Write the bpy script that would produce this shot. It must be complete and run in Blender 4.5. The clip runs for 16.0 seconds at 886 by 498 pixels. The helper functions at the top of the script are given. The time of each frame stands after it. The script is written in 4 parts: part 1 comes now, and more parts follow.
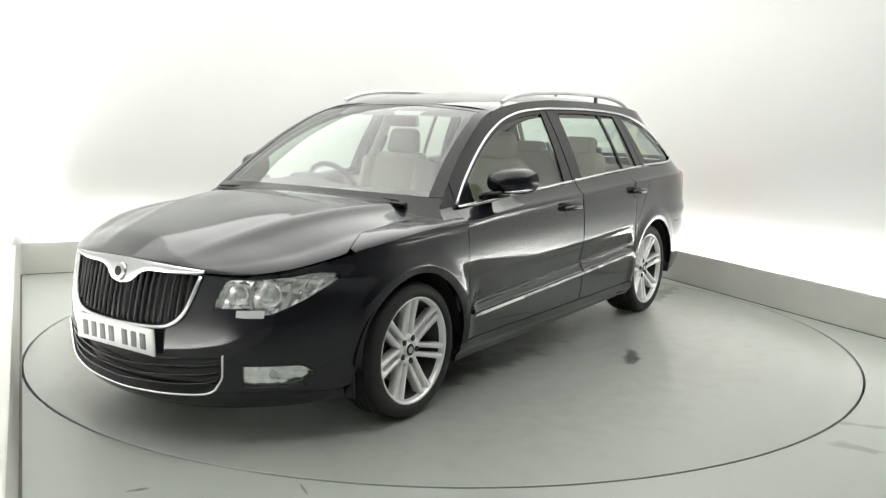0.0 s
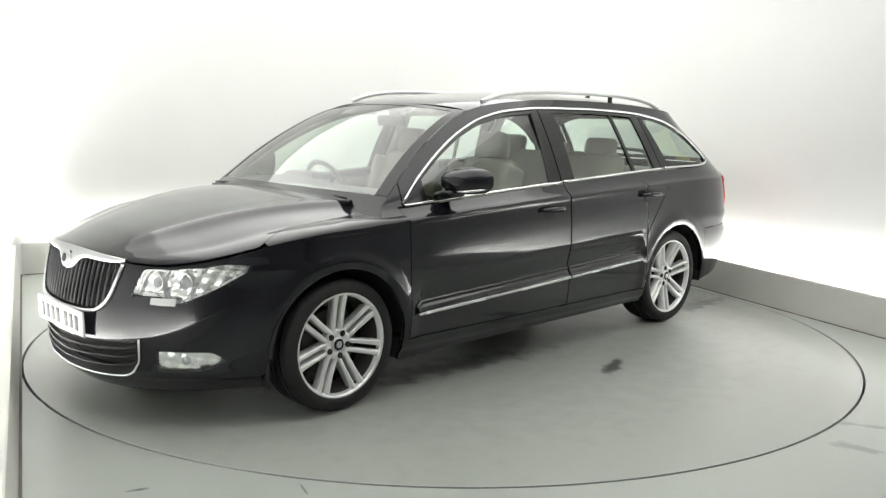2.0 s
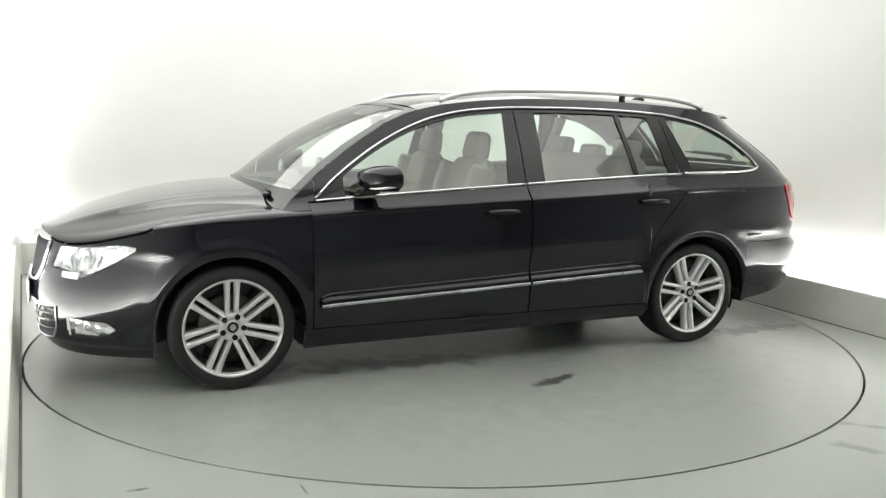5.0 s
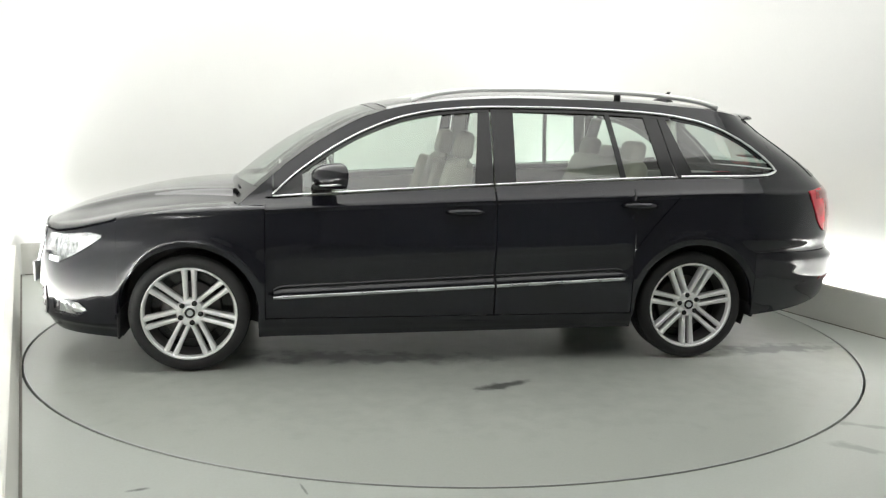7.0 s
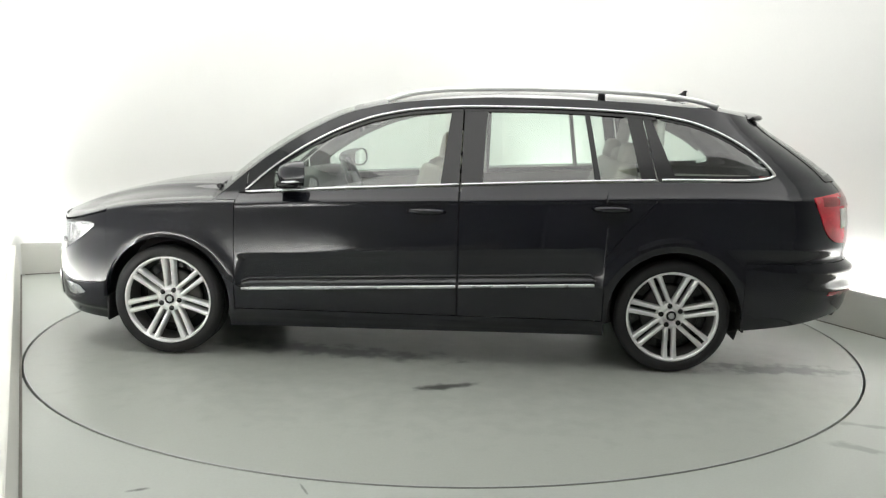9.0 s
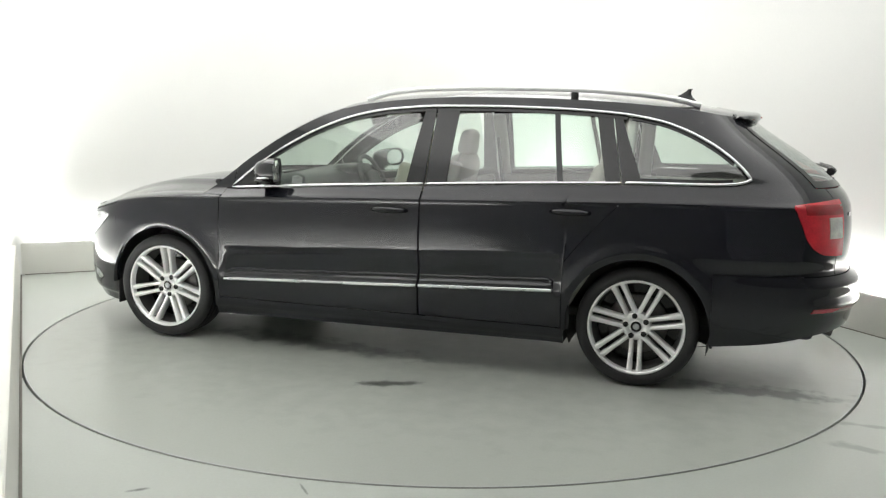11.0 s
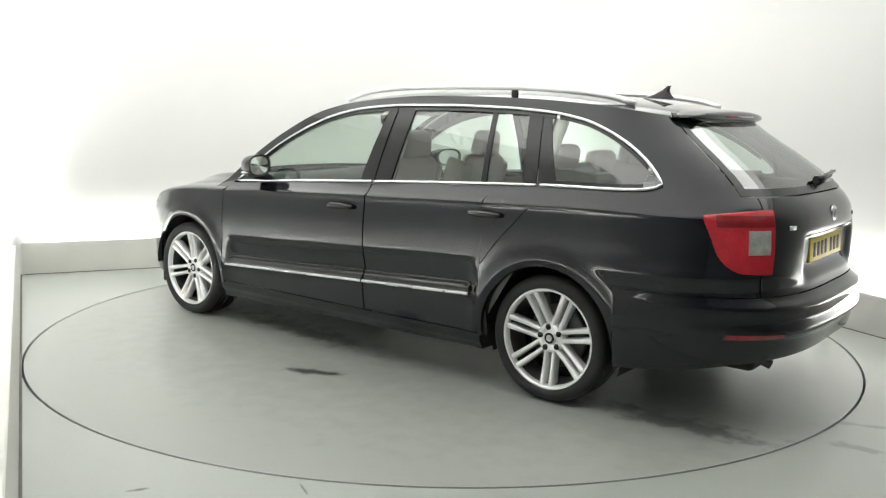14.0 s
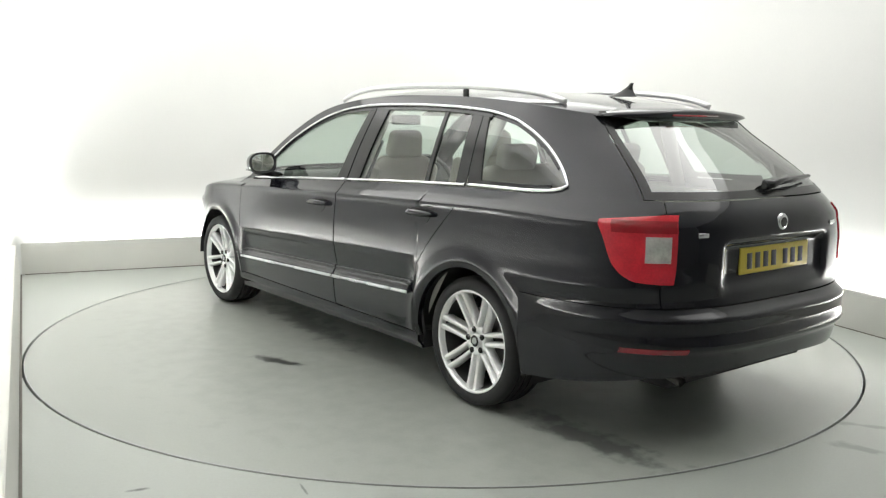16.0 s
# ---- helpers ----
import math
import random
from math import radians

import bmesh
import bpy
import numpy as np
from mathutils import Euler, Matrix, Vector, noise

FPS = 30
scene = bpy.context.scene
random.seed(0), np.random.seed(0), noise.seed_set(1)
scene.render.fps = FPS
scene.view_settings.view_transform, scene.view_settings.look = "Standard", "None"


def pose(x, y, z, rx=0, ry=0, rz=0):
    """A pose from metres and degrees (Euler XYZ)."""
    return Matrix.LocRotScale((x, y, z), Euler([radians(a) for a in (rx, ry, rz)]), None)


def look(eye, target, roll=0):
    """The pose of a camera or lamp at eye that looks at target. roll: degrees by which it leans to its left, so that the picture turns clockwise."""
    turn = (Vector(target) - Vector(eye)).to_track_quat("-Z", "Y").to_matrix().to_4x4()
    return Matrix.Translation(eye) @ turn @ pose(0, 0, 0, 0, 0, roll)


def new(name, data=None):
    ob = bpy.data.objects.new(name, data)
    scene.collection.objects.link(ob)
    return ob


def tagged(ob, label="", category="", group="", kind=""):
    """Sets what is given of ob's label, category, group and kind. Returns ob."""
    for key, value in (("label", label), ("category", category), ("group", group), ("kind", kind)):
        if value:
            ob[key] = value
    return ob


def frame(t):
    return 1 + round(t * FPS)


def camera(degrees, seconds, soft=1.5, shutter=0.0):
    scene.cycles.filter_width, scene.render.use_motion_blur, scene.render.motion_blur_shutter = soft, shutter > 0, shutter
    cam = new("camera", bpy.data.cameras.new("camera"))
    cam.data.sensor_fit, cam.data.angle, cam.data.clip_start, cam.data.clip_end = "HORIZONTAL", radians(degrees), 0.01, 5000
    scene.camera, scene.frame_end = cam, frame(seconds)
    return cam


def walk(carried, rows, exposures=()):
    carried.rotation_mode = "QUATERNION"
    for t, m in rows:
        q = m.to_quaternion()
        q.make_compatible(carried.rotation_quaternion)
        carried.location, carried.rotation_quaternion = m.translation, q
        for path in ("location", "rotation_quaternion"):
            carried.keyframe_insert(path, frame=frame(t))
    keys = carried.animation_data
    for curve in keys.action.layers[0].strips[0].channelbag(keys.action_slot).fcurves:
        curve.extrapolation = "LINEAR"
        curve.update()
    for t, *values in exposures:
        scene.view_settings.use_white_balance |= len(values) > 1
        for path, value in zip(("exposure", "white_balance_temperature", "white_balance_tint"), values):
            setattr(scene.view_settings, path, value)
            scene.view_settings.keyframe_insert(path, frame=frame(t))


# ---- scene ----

# The camera stands still in the corner of the studio
EYE = Vector((0.0, -5.505, 1.363))
PITCH, YAW = radians(8.83), radians(-0.15)
AIM = EYE + Vector((math.sin(YAW) * math.cos(PITCH), math.cos(YAW) * math.cos(PITCH), -math.sin(PITCH)))

cam = camera(53.78, 16.0, soft=1.3)
walk(cam, [(0.0, look(EYE, AIM, 1.15)), (16.0, look(EYE, AIM, 1.15))], [(0.0, 0.0), (16.0, 0.0)])

# ---- light ----
ROOM = pose(-3.43, 1.45, 0, 0, 0, 24.7)      # studio: x across, y towards the far wall
WIDE, DEEP, HIGH = 5.03, 9.6, 3.1             # between the kerbs; length; ceiling
GAP = 0.32                                   # light trough between kerb and wall
world = bpy.data.worlds.new("studio_dark")
scene.world = world
world.use_nodes = True
world.node_tree.nodes["Background"].inputs[0].default_value = (0.8, 0.9, 1, 1)
world.node_tree.nodes["Background"].inputs[1].default_value = 0.02


def area(name, m, sx, sy, watts, colour=(1, 1, 1)):
    lamp = bpy.data.lights.new(name, "AREA")
    lamp.shape, lamp.size, lamp.size_y, lamp.energy, lamp.color = "RECTANGLE", sx, sy, watts, colour
    ob = new(name, lamp)
    ob.matrix_world = m
    return ob


# trough lights behind the kerbs, and the panels under the ceiling
area("trough_light", ROOM @ pose(WIDE / 2, 0.18, 0.08, 180, 0, 0), WIDE - 0.55, 0.20, 245)
area("trough_light", ROOM @ pose(-0.18, -2.94, 0.08, 180, 0, 90), 5.32, 0.20, 372)
area("trough_light", ROOM @ pose(WIDE + 0.18, -2.94, 0.08, 180, 0, 90), 5.32, 0.20, 400)
area("ceiling_panel", ROOM @ pose(WIDE / 2, -2.9, HIGH - 0.05), 4.6, 6.0, 112, (1, 0.99, 0.965))


def mat(name, colour, rough=0.5, metal=0.0, coat=0.0, bump=0.0, grain=200.0, blotch=3.0, vary=0.08, rough_vary=0.05, **more):
    """A principled material with colour and gloss varied at two scales, and fine relief."""
    m = bpy.data.materials.new(name)
    m.use_nodes = True
    nt = m.node_tree
    b = nt.nodes["Principled BSDF"]
    b.inputs["Metallic"].default_value = metal
    b.inputs["Coat Weight"].default_value = coat
    b.inputs["Coat Roughness"].default_value = 0.06
    for key, value in more.items():
        b.inputs[key.replace("_", " ")].default_value = value
    co = nt.nodes.new("ShaderNodeTexCoord")

    def noise_at(scale, detail=4):
        n = nt.nodes.new("ShaderNodeTexNoise")
        n.inputs["Scale"].default_value, n.inputs["Detail"].default_value = scale, detail
        nt.links.new(co.outputs["Object"], n.inputs["Vector"])
        return n.outputs["Fac"]
    big, fine = noise_at(blotch), noise_at(grain, 2)
    both = nt.nodes.new("ShaderNodeMix")
    both.inputs["Factor"].default_value = 0.35
    nt.links.new(big, both.inputs["A"])
    nt.links.new(fine, both.inputs["B"])
    ramp = nt.nodes.new("ShaderNodeMapRange")
    ramp.inputs["From Min"].default_value, ramp.inputs["From Max"].default_value = 0.3, 0.7
    ramp.inputs["To Min"].default_value, ramp.inputs["To Max"].default_value = 1 - vary, 1 + vary
    nt.links.new(both.outputs["Result"], ramp.inputs["Value"])
    mul = nt.nodes.new("ShaderNodeMix")
    mul.data_type, mul.blend_type = "RGBA", "MULTIPLY"
    mul.inputs["Factor"].default_value = 1
    mul.inputs["A"].default_value = (*colour, 1)
    nt.links.new(ramp.outputs["Result"], mul.inputs["B"])
    nt.links.new(mul.outputs["Result"], b.inputs["Base Color"])
    rr = nt.nodes.new("ShaderNodeMapRange")
    rr.inputs["To Min"].default_value, rr.inputs["To Max"].default_value = max(0.02, rough - rough_vary), rough + rough_vary
    nt.links.new(big, rr.inputs["Value"])
    nt.links.new(rr.outputs["Result"], b.inputs["Roughness"])
    if bump:
        bp = nt.nodes.new("ShaderNodeBump")
        bp.inputs["Strength"].default_value, bp.inputs["Distance"].default_value = bump, 0.002
        nt.links.new(fine, bp.inputs["Height"])
        nt.links.new(bp.outputs["Normal"], b.inputs["Normal"])
    return m


def pane(name, tint, gloss=1.0, base=0.14):
    """Thin glass: lets light through with a tint and mirrors at its surface."""
    m = bpy.data.materials.new(name)
    m.use_nodes = True
    nt = m.node_tree
    nt.nodes.remove(nt.nodes["Principled BSDF"])
    clear, shine, mix, lw, power, scale = (nt.nodes.new("ShaderNode" + k) for k in ("BsdfTransparent", "BsdfGlossy", "MixShader", "LayerWeight", "Math", "MapRange"))
    clear.inputs["Color"].default_value = (*tint, 1)
    shine.inputs["Roughness"].default_value = 0.0
    lw.inputs["Blend"].default_value = 0.5
    power.operation = "POWER"
    power.inputs[1].default_value = 5.0
    nt.links.new(lw.outputs["Facing"], power.inputs[0])
    scale.inputs["To Min"].default_value, scale.inputs["To Max"].default_value = base, gloss
    nt.links.new(power.outputs[0], scale.inputs["Value"])
    nt.links.new(scale.outputs["Result"], mix.inputs["Fac"])
    nt.links.new(clear.outputs["BSDF"], mix.inputs[1])
    nt.links.new(shine.outputs["BSDF"], mix.inputs[2])
    nt.links.new(mix.outputs["Shader"], nt.nodes["Material Output"].inputs["Surface"])
    return m


M_WALL = mat("white_wall", (0.66, 0.664, 0.645), 0.75, grain=90, blotch=0.8, vary=0.03, bump=0.15)
M_NEAR = mat("unseen_wall_grey", (0.30, 0.30, 0.295), 0.8, grain=90, blotch=0.8, vary=0.05)
M_KERB = mat("kerb_paint", (0.64, 0.64, 0.60), 0.6, grain=140, blotch=1.8, vary=0.07, bump=0.06)
M_PAINT = mat("black_metallic_paint", (0.0068, 0.0073, 0.0113), 0.30, 0.0, coat=1.0, grain=900, blotch=4, vary=0.15, rough_vary=0.02, Specular_IOR_Level=0.05, Coat_IOR=1.50)
M_CHROME = mat("chrome", (0.80, 0.81, 0.82), 0.10, 1.0, grain=300, vary=0.04, rough_vary=0.03)
M_RAIL = mat("polished_aluminium", (0.88, 0.88, 0.88), 0.34, 0.55, grain=300, vary=0.05)
M_ALLOY = mat("alloy_silver", (0.85, 0.85, 0.85), 0.30, 0.55, coat=0.4, grain=400, vary=0.06)
M_SILVER = mat("grey_plastic", (0.50, 0.51, 0.52), 0.40, 0.2, grain=200)
M_DISC = mat("brake_steel", (0.13, 0.125, 0.12), 0.45, 0.9, grain=150, vary=0.2)
# rim barrel, its colour darkened for the shade behind the spokes
M_BARREL = mat("shaded_rim_barrel", (0.05, 0.05, 0.05), 0.5, 0.3, grain=200, vary=0.15)
M_TYRE = mat("tyre_rubber", (0.011, 0.011, 0.012), 0.66, grain=160, blotch=9, vary=0.25, bump=0.5)
M_BLACK = mat("gloss_black_trim", (0.008, 0.008, 0.009), 0.22, grain=300, vary=0.1)
M_PLASTIC = mat("black_plastic", (0.014, 0.014, 0.015), 0.62, grain=400, vary=0.2, bump=0.3)
M_RED = mat("red_lamp_plastic", (0.60, 0.018, 0.034), 0.12, coat=1.0, grain=120, blotch=14, vary=0.25, bump=0.25)
M_REDDARK = mat("deep_red_plastic", (0.30, 0.006, 0.014), 0.12, coat=1.0, grain=120, blotch=14, vary=0.2)
M_CLEARLAMP = mat("pale_lamp_plastic", (0.62, 0.60, 0.57), 0.18, 0.3, coat=1.0, grain=90, blotch=25, vary=0.25, bump=0.4)
M_REFLECT = mat("lamp_reflector", (0.97, 0.975, 0.975), 0.12, 0.82, grain=70, blotch=30, vary=0.06, bump=0.5)
M_STRIP = mat("satin_strip", (0.55, 0.56, 0.57), 0.28, 0.9, grain=300, vary=0.05)
M_LENS = mat("projector_glass", (0.52, 0.54, 0.55), 0.05, 0.0, coat=1.0, grain=100)
M_MIRROR = mat("mirror_glass", (0.85, 0.86, 0.86), 0.03, 1.0, vary=0.01, rough_vary=0.0)
M_PLATE = mat("white_plate", (0.72, 0.73, 0.72), 0.35, grain=500, vary=0.04)
M_BAR = mat("plate_bar_grey", (0.10, 0.10, 0.10), 0.5, grain=400, vary=0.2)
M_YELLOW = mat("yellow_plate", (0.78, 0.62, 0.09), 0.35, grain=500, vary=0.04)
M_LEATHER = mat("beige_leather", (0.42, 0.385, 0.32), 0.55, grain=220, blotch=6, vary=0.12, bump=0.4)
M_CARD = mat("grey_lining", (0.30, 0.29, 0.26), 0.65, grain=220, vary=0.1, bump=0.3)
M_CARPET = mat("dark_carpet", (0.05, 0.05, 0.048), 0.9, grain=400, vary=0.2, bump=0.6)
M_DASH = mat("dark_dashboard", (0.045, 0.046, 0.045), 0.6, grain=350, vary=0.15, bump=0.4)
M_LINER = mat("pale_roof_lining", (0.50, 0.50, 0.46), 0.85, grain=500, vary=0.06, bump=0.3)
M_GLASS = pane("tinted_glass", (0.78, 0.87, 0.81))
M_SCREEN = pane("windscreen_glass", (0.82, 0.90, 0.84), 1.0, 0.20)
M_REAR = pane("rear_glass", (0.76, 0.84, 0.79), 1.0, 0.30)
M_CLEAR = pane("lamp_cover", (0.96, 0.97, 0.97), 1.0, 0.06)


def floor_material(name, stains_and_shade, base=(0.412, 0.438, 0.405)):
    """Worn grey-green floor paint: blotches, scuffs, wet dark marks, some painted shade. Each mark: (x, y, length,
    width, turn, depth).
    """
    m = bpy.data.materials.new(name)
    m.use_nodes = True
    nt = m.node_tree
    b = nt.nodes["Principled BSDF"]
    co = nt.nodes.new("ShaderNodeTexCoord")

    def node(kind, **values):
        n = nt.nodes.new("ShaderNode" + kind)
        for k, v in values.items():
            n.inputs[k.replace("_", " ")].default_value = v
        return n

    def noisy(scale, detail=5, vector=None):
        n = node("TexNoise", Scale=scale, Detail=detail)
        nt.links.new(vector or co.outputs["Object"], n.inputs["Vector"])
        return n.outputs["Fac"]

    def ranged(value, a, b2, c, d):
        n = node("MapRange", From_Min=a, From_Max=b2, To_Min=c, To_Max=d)
        nt.links.new(value, n.inputs["Value"])
        return n.outputs["Result"]

    def times(a, b2, op="MULTIPLY"):
        n = nt.nodes.new("ShaderNodeMath")
        n.operation = op
        for i, v in enumerate((a, b2)):
            if isinstance(v, float):
                n.inputs[i].default_value = v
            else:
                nt.links.new(v, n.inputs[i])
        return n.outputs[0]
    tone = times(ranged(noisy(0.45, 1), .1, .9, .90, 1.10), ranged(noisy(90.0, 3), .2, .8, .96, 1.04))
    for x, y, length, width, turn, depth in stains_and_shade:
        mp = nt.nodes.new("ShaderNodeMapping")
        mp.vector_type = "TEXTURE"
        mp.inputs["Location"].default_value = (x, y, 0)
        mp.inputs["Rotation"].default_value = (0, 0, radians(turn))
        mp.inputs["Scale"].default_value = (length, width, 1)
        nt.links.new(co.outputs["Object"], mp.inputs["Vector"])
        ln = nt.nodes.new("ShaderNodeVectorMath")
        ln.operation = "LENGTH"
        nt.links.new(mp.outputs["Vector"], ln.inputs[0])
        ragged = times(ln.outputs["Value"], ranged(noisy(9.0, 4), .25, .75, -.5, .7), "ADD")
        tone = times(tone, ranged(ragged, .45 if depth > .3 else -.2, 1.0 if depth > .3 else 1.6, 1 - depth, 1.0))
    col = nt.nodes.new("ShaderNodeMix")
    col.data_type, col.blend_type = "RGBA", "MULTIPLY"
    col.inputs["Factor"].default_value = 1
    col.inputs["A"].default_value = (*base, 1)
    nt.links.new(tone, col.inputs["B"])
    nt.links.new(col.outputs["Result"], b.inputs["Base Color"])
    nt.links.new(ranged(noisy(0.7, 1), .1, .9, .28, .34), b.inputs["Roughness"])
    bp = node("Bump", Strength=0.12, Distance=0.003)
    nt.links.new(noisy(30.0, 4), bp.inputs["Height"])
    nt.links.new(bp.outputs["Normal"], b.inputs["Normal"])
    return m


# marks that lie on the fixed floor, and those that turn with the table
M_FLOOR = floor_material("floor_paint", [(.467, -4.596, .045, .018, 0, .75), (1.015, -4.804, .09, .008, -90, .6), (3.28, -5.28, .20, .05, -50, .35), (3.55, -5.10, .16, .03, -40, .35), (4.3, -.9, .9, .5, 20, .16), (3.5, .35, .8, .18, -62, .22), (2.75, 1.35, .6, .16, -60, .20)])
# (.62, .66) and (-.2, .9): oily dirt plus shade painted under the car
M_TABLE = floor_material("turntable_paint", [(-.11, 1.245, .21, .055, 20, .78), (.62, .66, .85, .16, -6, .52), (1.15, .52, .45, .10, -4, .30), (-1.85, .70, .62, .125, 2, .58), (-.2, .9, 1.5, .7, 2, .26), (.5, -1.1, 1.2, .5, 8, .14)], (0.376, 0.398, 0.364))
M_GAP = mat("gap_shade_tone", (0.02, 0.02, 0.02), 0.8, vary=0.2)


def mesh(name, bm, material, parent=None):
    data = bpy.data.meshes.new(name)
    bm.to_mesh(data)
    bm.free()
    data.materials.append(material)
    ob = new(name, data)
    ob.parent = parent
    return ob


def box(x0, y0, z0, x1, y1, z1, bevel=0.0):
    bm = bmesh.new()
    bmesh.ops.create_cube(bm, size=1, matrix=Matrix.Translation(((x0 + x1) / 2, (y0 + y1) / 2, (z0 + z1) / 2)) @ Matrix.Diagonal((x1 - x0, y1 - y0, z1 - z0, 1)))
    if bevel:
        bmesh.ops.bevel(bm, geom=bm.edges[:], offset=bevel, segments=2, affect="EDGES")
    return bm


def setting(name, bm, material, label):
    ob = mesh(name, bm, material)
    ob.matrix_world = ROOM
    return tagged(ob, label, kind="structure")


# floor with a round opening for the turntable; its centre in the room's own axes
CENTRE = ROOM.inverted() @ Vector((0, 0, 0))
bm = bmesh.new()
x0, x1, y0, y1 = -GAP, WIDE + GAP, -DEEP, GAP
ring = 2.4655
N = 192
inner, outer, deep = [], [], []
for k in range(N):
    a = 2 * math.pi * k / N
    c, s = math.cos(a), math.sin(a)
    inner.append(bm.verts.new((CENTRE.x + ring * c, CENTRE.y + ring * s, 0)))
    deep.append(bm.verts.new((CENTRE.x + ring * c, CENTRE.y + ring * s, -.05)))
    f = min(((x1 if c > 0 else x0) - CENTRE.x) / c if abs(c) > 1e-6 else 1e9, ((y1 if s > 0 else y0) - CENTRE.y) / s if abs(s) > 1e-6 else 1e9)
    outer.append(bm.verts.new((CENTRE.x + f * c, CENTRE.y + f * s, 0)))
for k in range(N):
    j = (k + 1) % N
    bm.faces.new((inner[k], outer[k], outer[j], inner[j]))
    bm.faces.new((inner[j], deep[j], deep[k], inner[k]))
bm.faces.new(deep)
for cx, cy in ((x0, y0), (x0, y1), (x1, y0), (x1, y1)):
    near = sorted(outer, key=lambda v: (v.co.xy - Vector((cx, cy))).length)[:2]
    if (near[0].co.xy - Vector((cx, cy))).length > .001:
        bm.faces.new((near[0], near[1], bm.verts.new((cx, cy, 0))))
bmesh.ops.recalc_face_normals(bm, faces=bm.faces[:])
setting("floor", bm, M_FLOOR, "worn grey-green painted concrete studio floor")
bm = bmesh.new()
prof = [(2.4535, -.045), (2.4535, -.003), (2.4515, 0.0)]
rings = [[bm.verts.new((r * math.cos(2 * math.pi * k / N), r * math.sin(2 * math.pi * k / N), z)) for k in range(N)] for r, z in prof]
for a, b in zip(rings, rings[1:]):
    for k in range(N):
        bm.faces.new((a[k], a[(k + 1) % N], b[(k + 1) % N], b[k]))
bm.faces.new(rings[-1])
turntable = tagged(mesh("turntable", bm, M_TABLE), "round grey-green turntable set flush into the floor", "turntable")

bm = bmesh.new()
rings = [[bm.verts.new((r * math.cos(2 * math.pi * k / N), r * math.sin(2 * math.pi * k / N), z)) for k in range(N)] for r, z in ((2.4475, .0005), (2.4480, .0015), (2.4515, .0015), (2.4530, .0))]
for a, b in zip(rings, rings[1:]):
    for k in range(N):
        bm.faces.new((a[k], b[k], b[(k + 1) % N], a[(k + 1) % N]))
tagged(mesh("edge_ring", bm, M_SILVER, turntable), "worn grey metal edge of the turntable")

# dark sheet low in the turntable's gap, coloured for the shade there
bm = bmesh.new()
rings = [[bm.verts.new((r * math.cos(2 * math.pi * k / N), r * math.sin(2 * math.pi * k / N), -.040)) for k in range(N)] for r in (2.4537, 2.4652)]
for k in range(N):
    bm.faces.new((rings[0][k], rings[1][k], rings[1][(k + 1) % N], rings[0][(k + 1) % N]))
tagged(mesh("gap_shade", bm, M_GAP), "dark sheet in the gap round the turntable, standing for its shade", kind="structure")

# walls with rounded far corners, kerbs before the light troughs, ceiling
T = 0.12


def wall_run(pts):
    bm = bmesh.new()
    n = len(pts)
    ins, outs = [], []
    for i, (x, y) in enumerate(pts):
        t = (Vector(pts[min(i + 1, n - 1)]) - Vector(pts[max(i - 1, 0)])).normalized()
        o = Vector((-t.y, t.x)) * T
        ins.append([bm.verts.new((x, y, z)) for z in (0, HIGH)])
        outs.append([bm.verts.new((x + o.x, y + o.y, z)) for z in (0, HIGH)])
    for a, b in zip(range(n), range(1, n)):
        for v in (ins, outs):
            bm.faces.new((v[a][0], v[b][0], v[b][1], v[a][1])).smooth = True
        bm.faces.new((ins[a][1], ins[b][1], outs[b][1], outs[a][1]))
    for a in (0, -1):
        bm.faces.new((ins[a][0], outs[a][0], outs[a][1], ins[a][1]))
    bmesh.ops.recalc_face_normals(bm, faces=bm.faces[:])
    return bm


CURVE = 0.80
arc_r = [(WIDE + GAP - CURVE + CURVE * math.cos(a), GAP - CURVE + CURVE * math.sin(a)) for a in np.linspace(0, math.pi / 2, 14)]
arc_l = [(-GAP + CURVE - CURVE * math.cos(a), GAP - CURVE + CURVE * math.sin(a)) for a in np.linspace(math.pi / 2, 0, 14)]
setting("wall_far", wall_run([(WIDE + GAP, -DEEP)] + arc_r + arc_l + [(-GAP, -DEEP)]), M_WALL, "plain white studio wall with rounded corners")
# added out of view; coloured darker than the others for the unlit end
setting("wall_near", box(-GAP - T, -DEEP - T, 0, WIDE + GAP + T, -DEEP - .003, HIGH), M_NEAR, "plain unseen wall added behind the camera, its grey set for reflections")
setting("ceiling", box(-GAP - T, -DEEP - T, HIGH + .003, WIDE + GAP + T, GAP + T, HIGH + .1), M_WALL, "plain white studio ceiling")
KH = 0.256
setting("kerb_far", box(-.05, 0, 0, WIDE + .05, 0.05, KH, .004), M_KERB, "low off-white kerb hiding the wall lights")
bm = box(-.05, -7.9, 0, 0, -.003, KH, .004)
for v in bm.verts:
    v.co.x += -.012 - .0185 * v.co.y - .08 * v.co.z     # this kerb runs a degree off the wall and leans back
setting("kerb_west", bm, M_KERB, "low off-white kerb hiding the wall lights")
setting("kerb_east", box(WIDE, -7.9, 0, WIDE + .05, -.003, KH, .004), M_KERB, "low off-white kerb hiding the wall lights")


# dark joints where the kerbs stand on the floor
M_JOINT = mat("dark_joint", (0.16, 0.15, 0.13), 0.8, grain=60, blotch=5, vary=0.35)
setting("trim_far", box(.02, -.014, 0, WIDE - .016, -.001, .005, .001), M_JOINT, "dark joint at the foot of the kerb")
bm = box(.001, -7.9, 0, .013, -.02, .005, .001)
for v in bm.verts:
    v.co.x += -.012 - .0185 * v.co.y
setting("trim_west", bm, M_JOINT, "dark joint at the foot of the kerb")
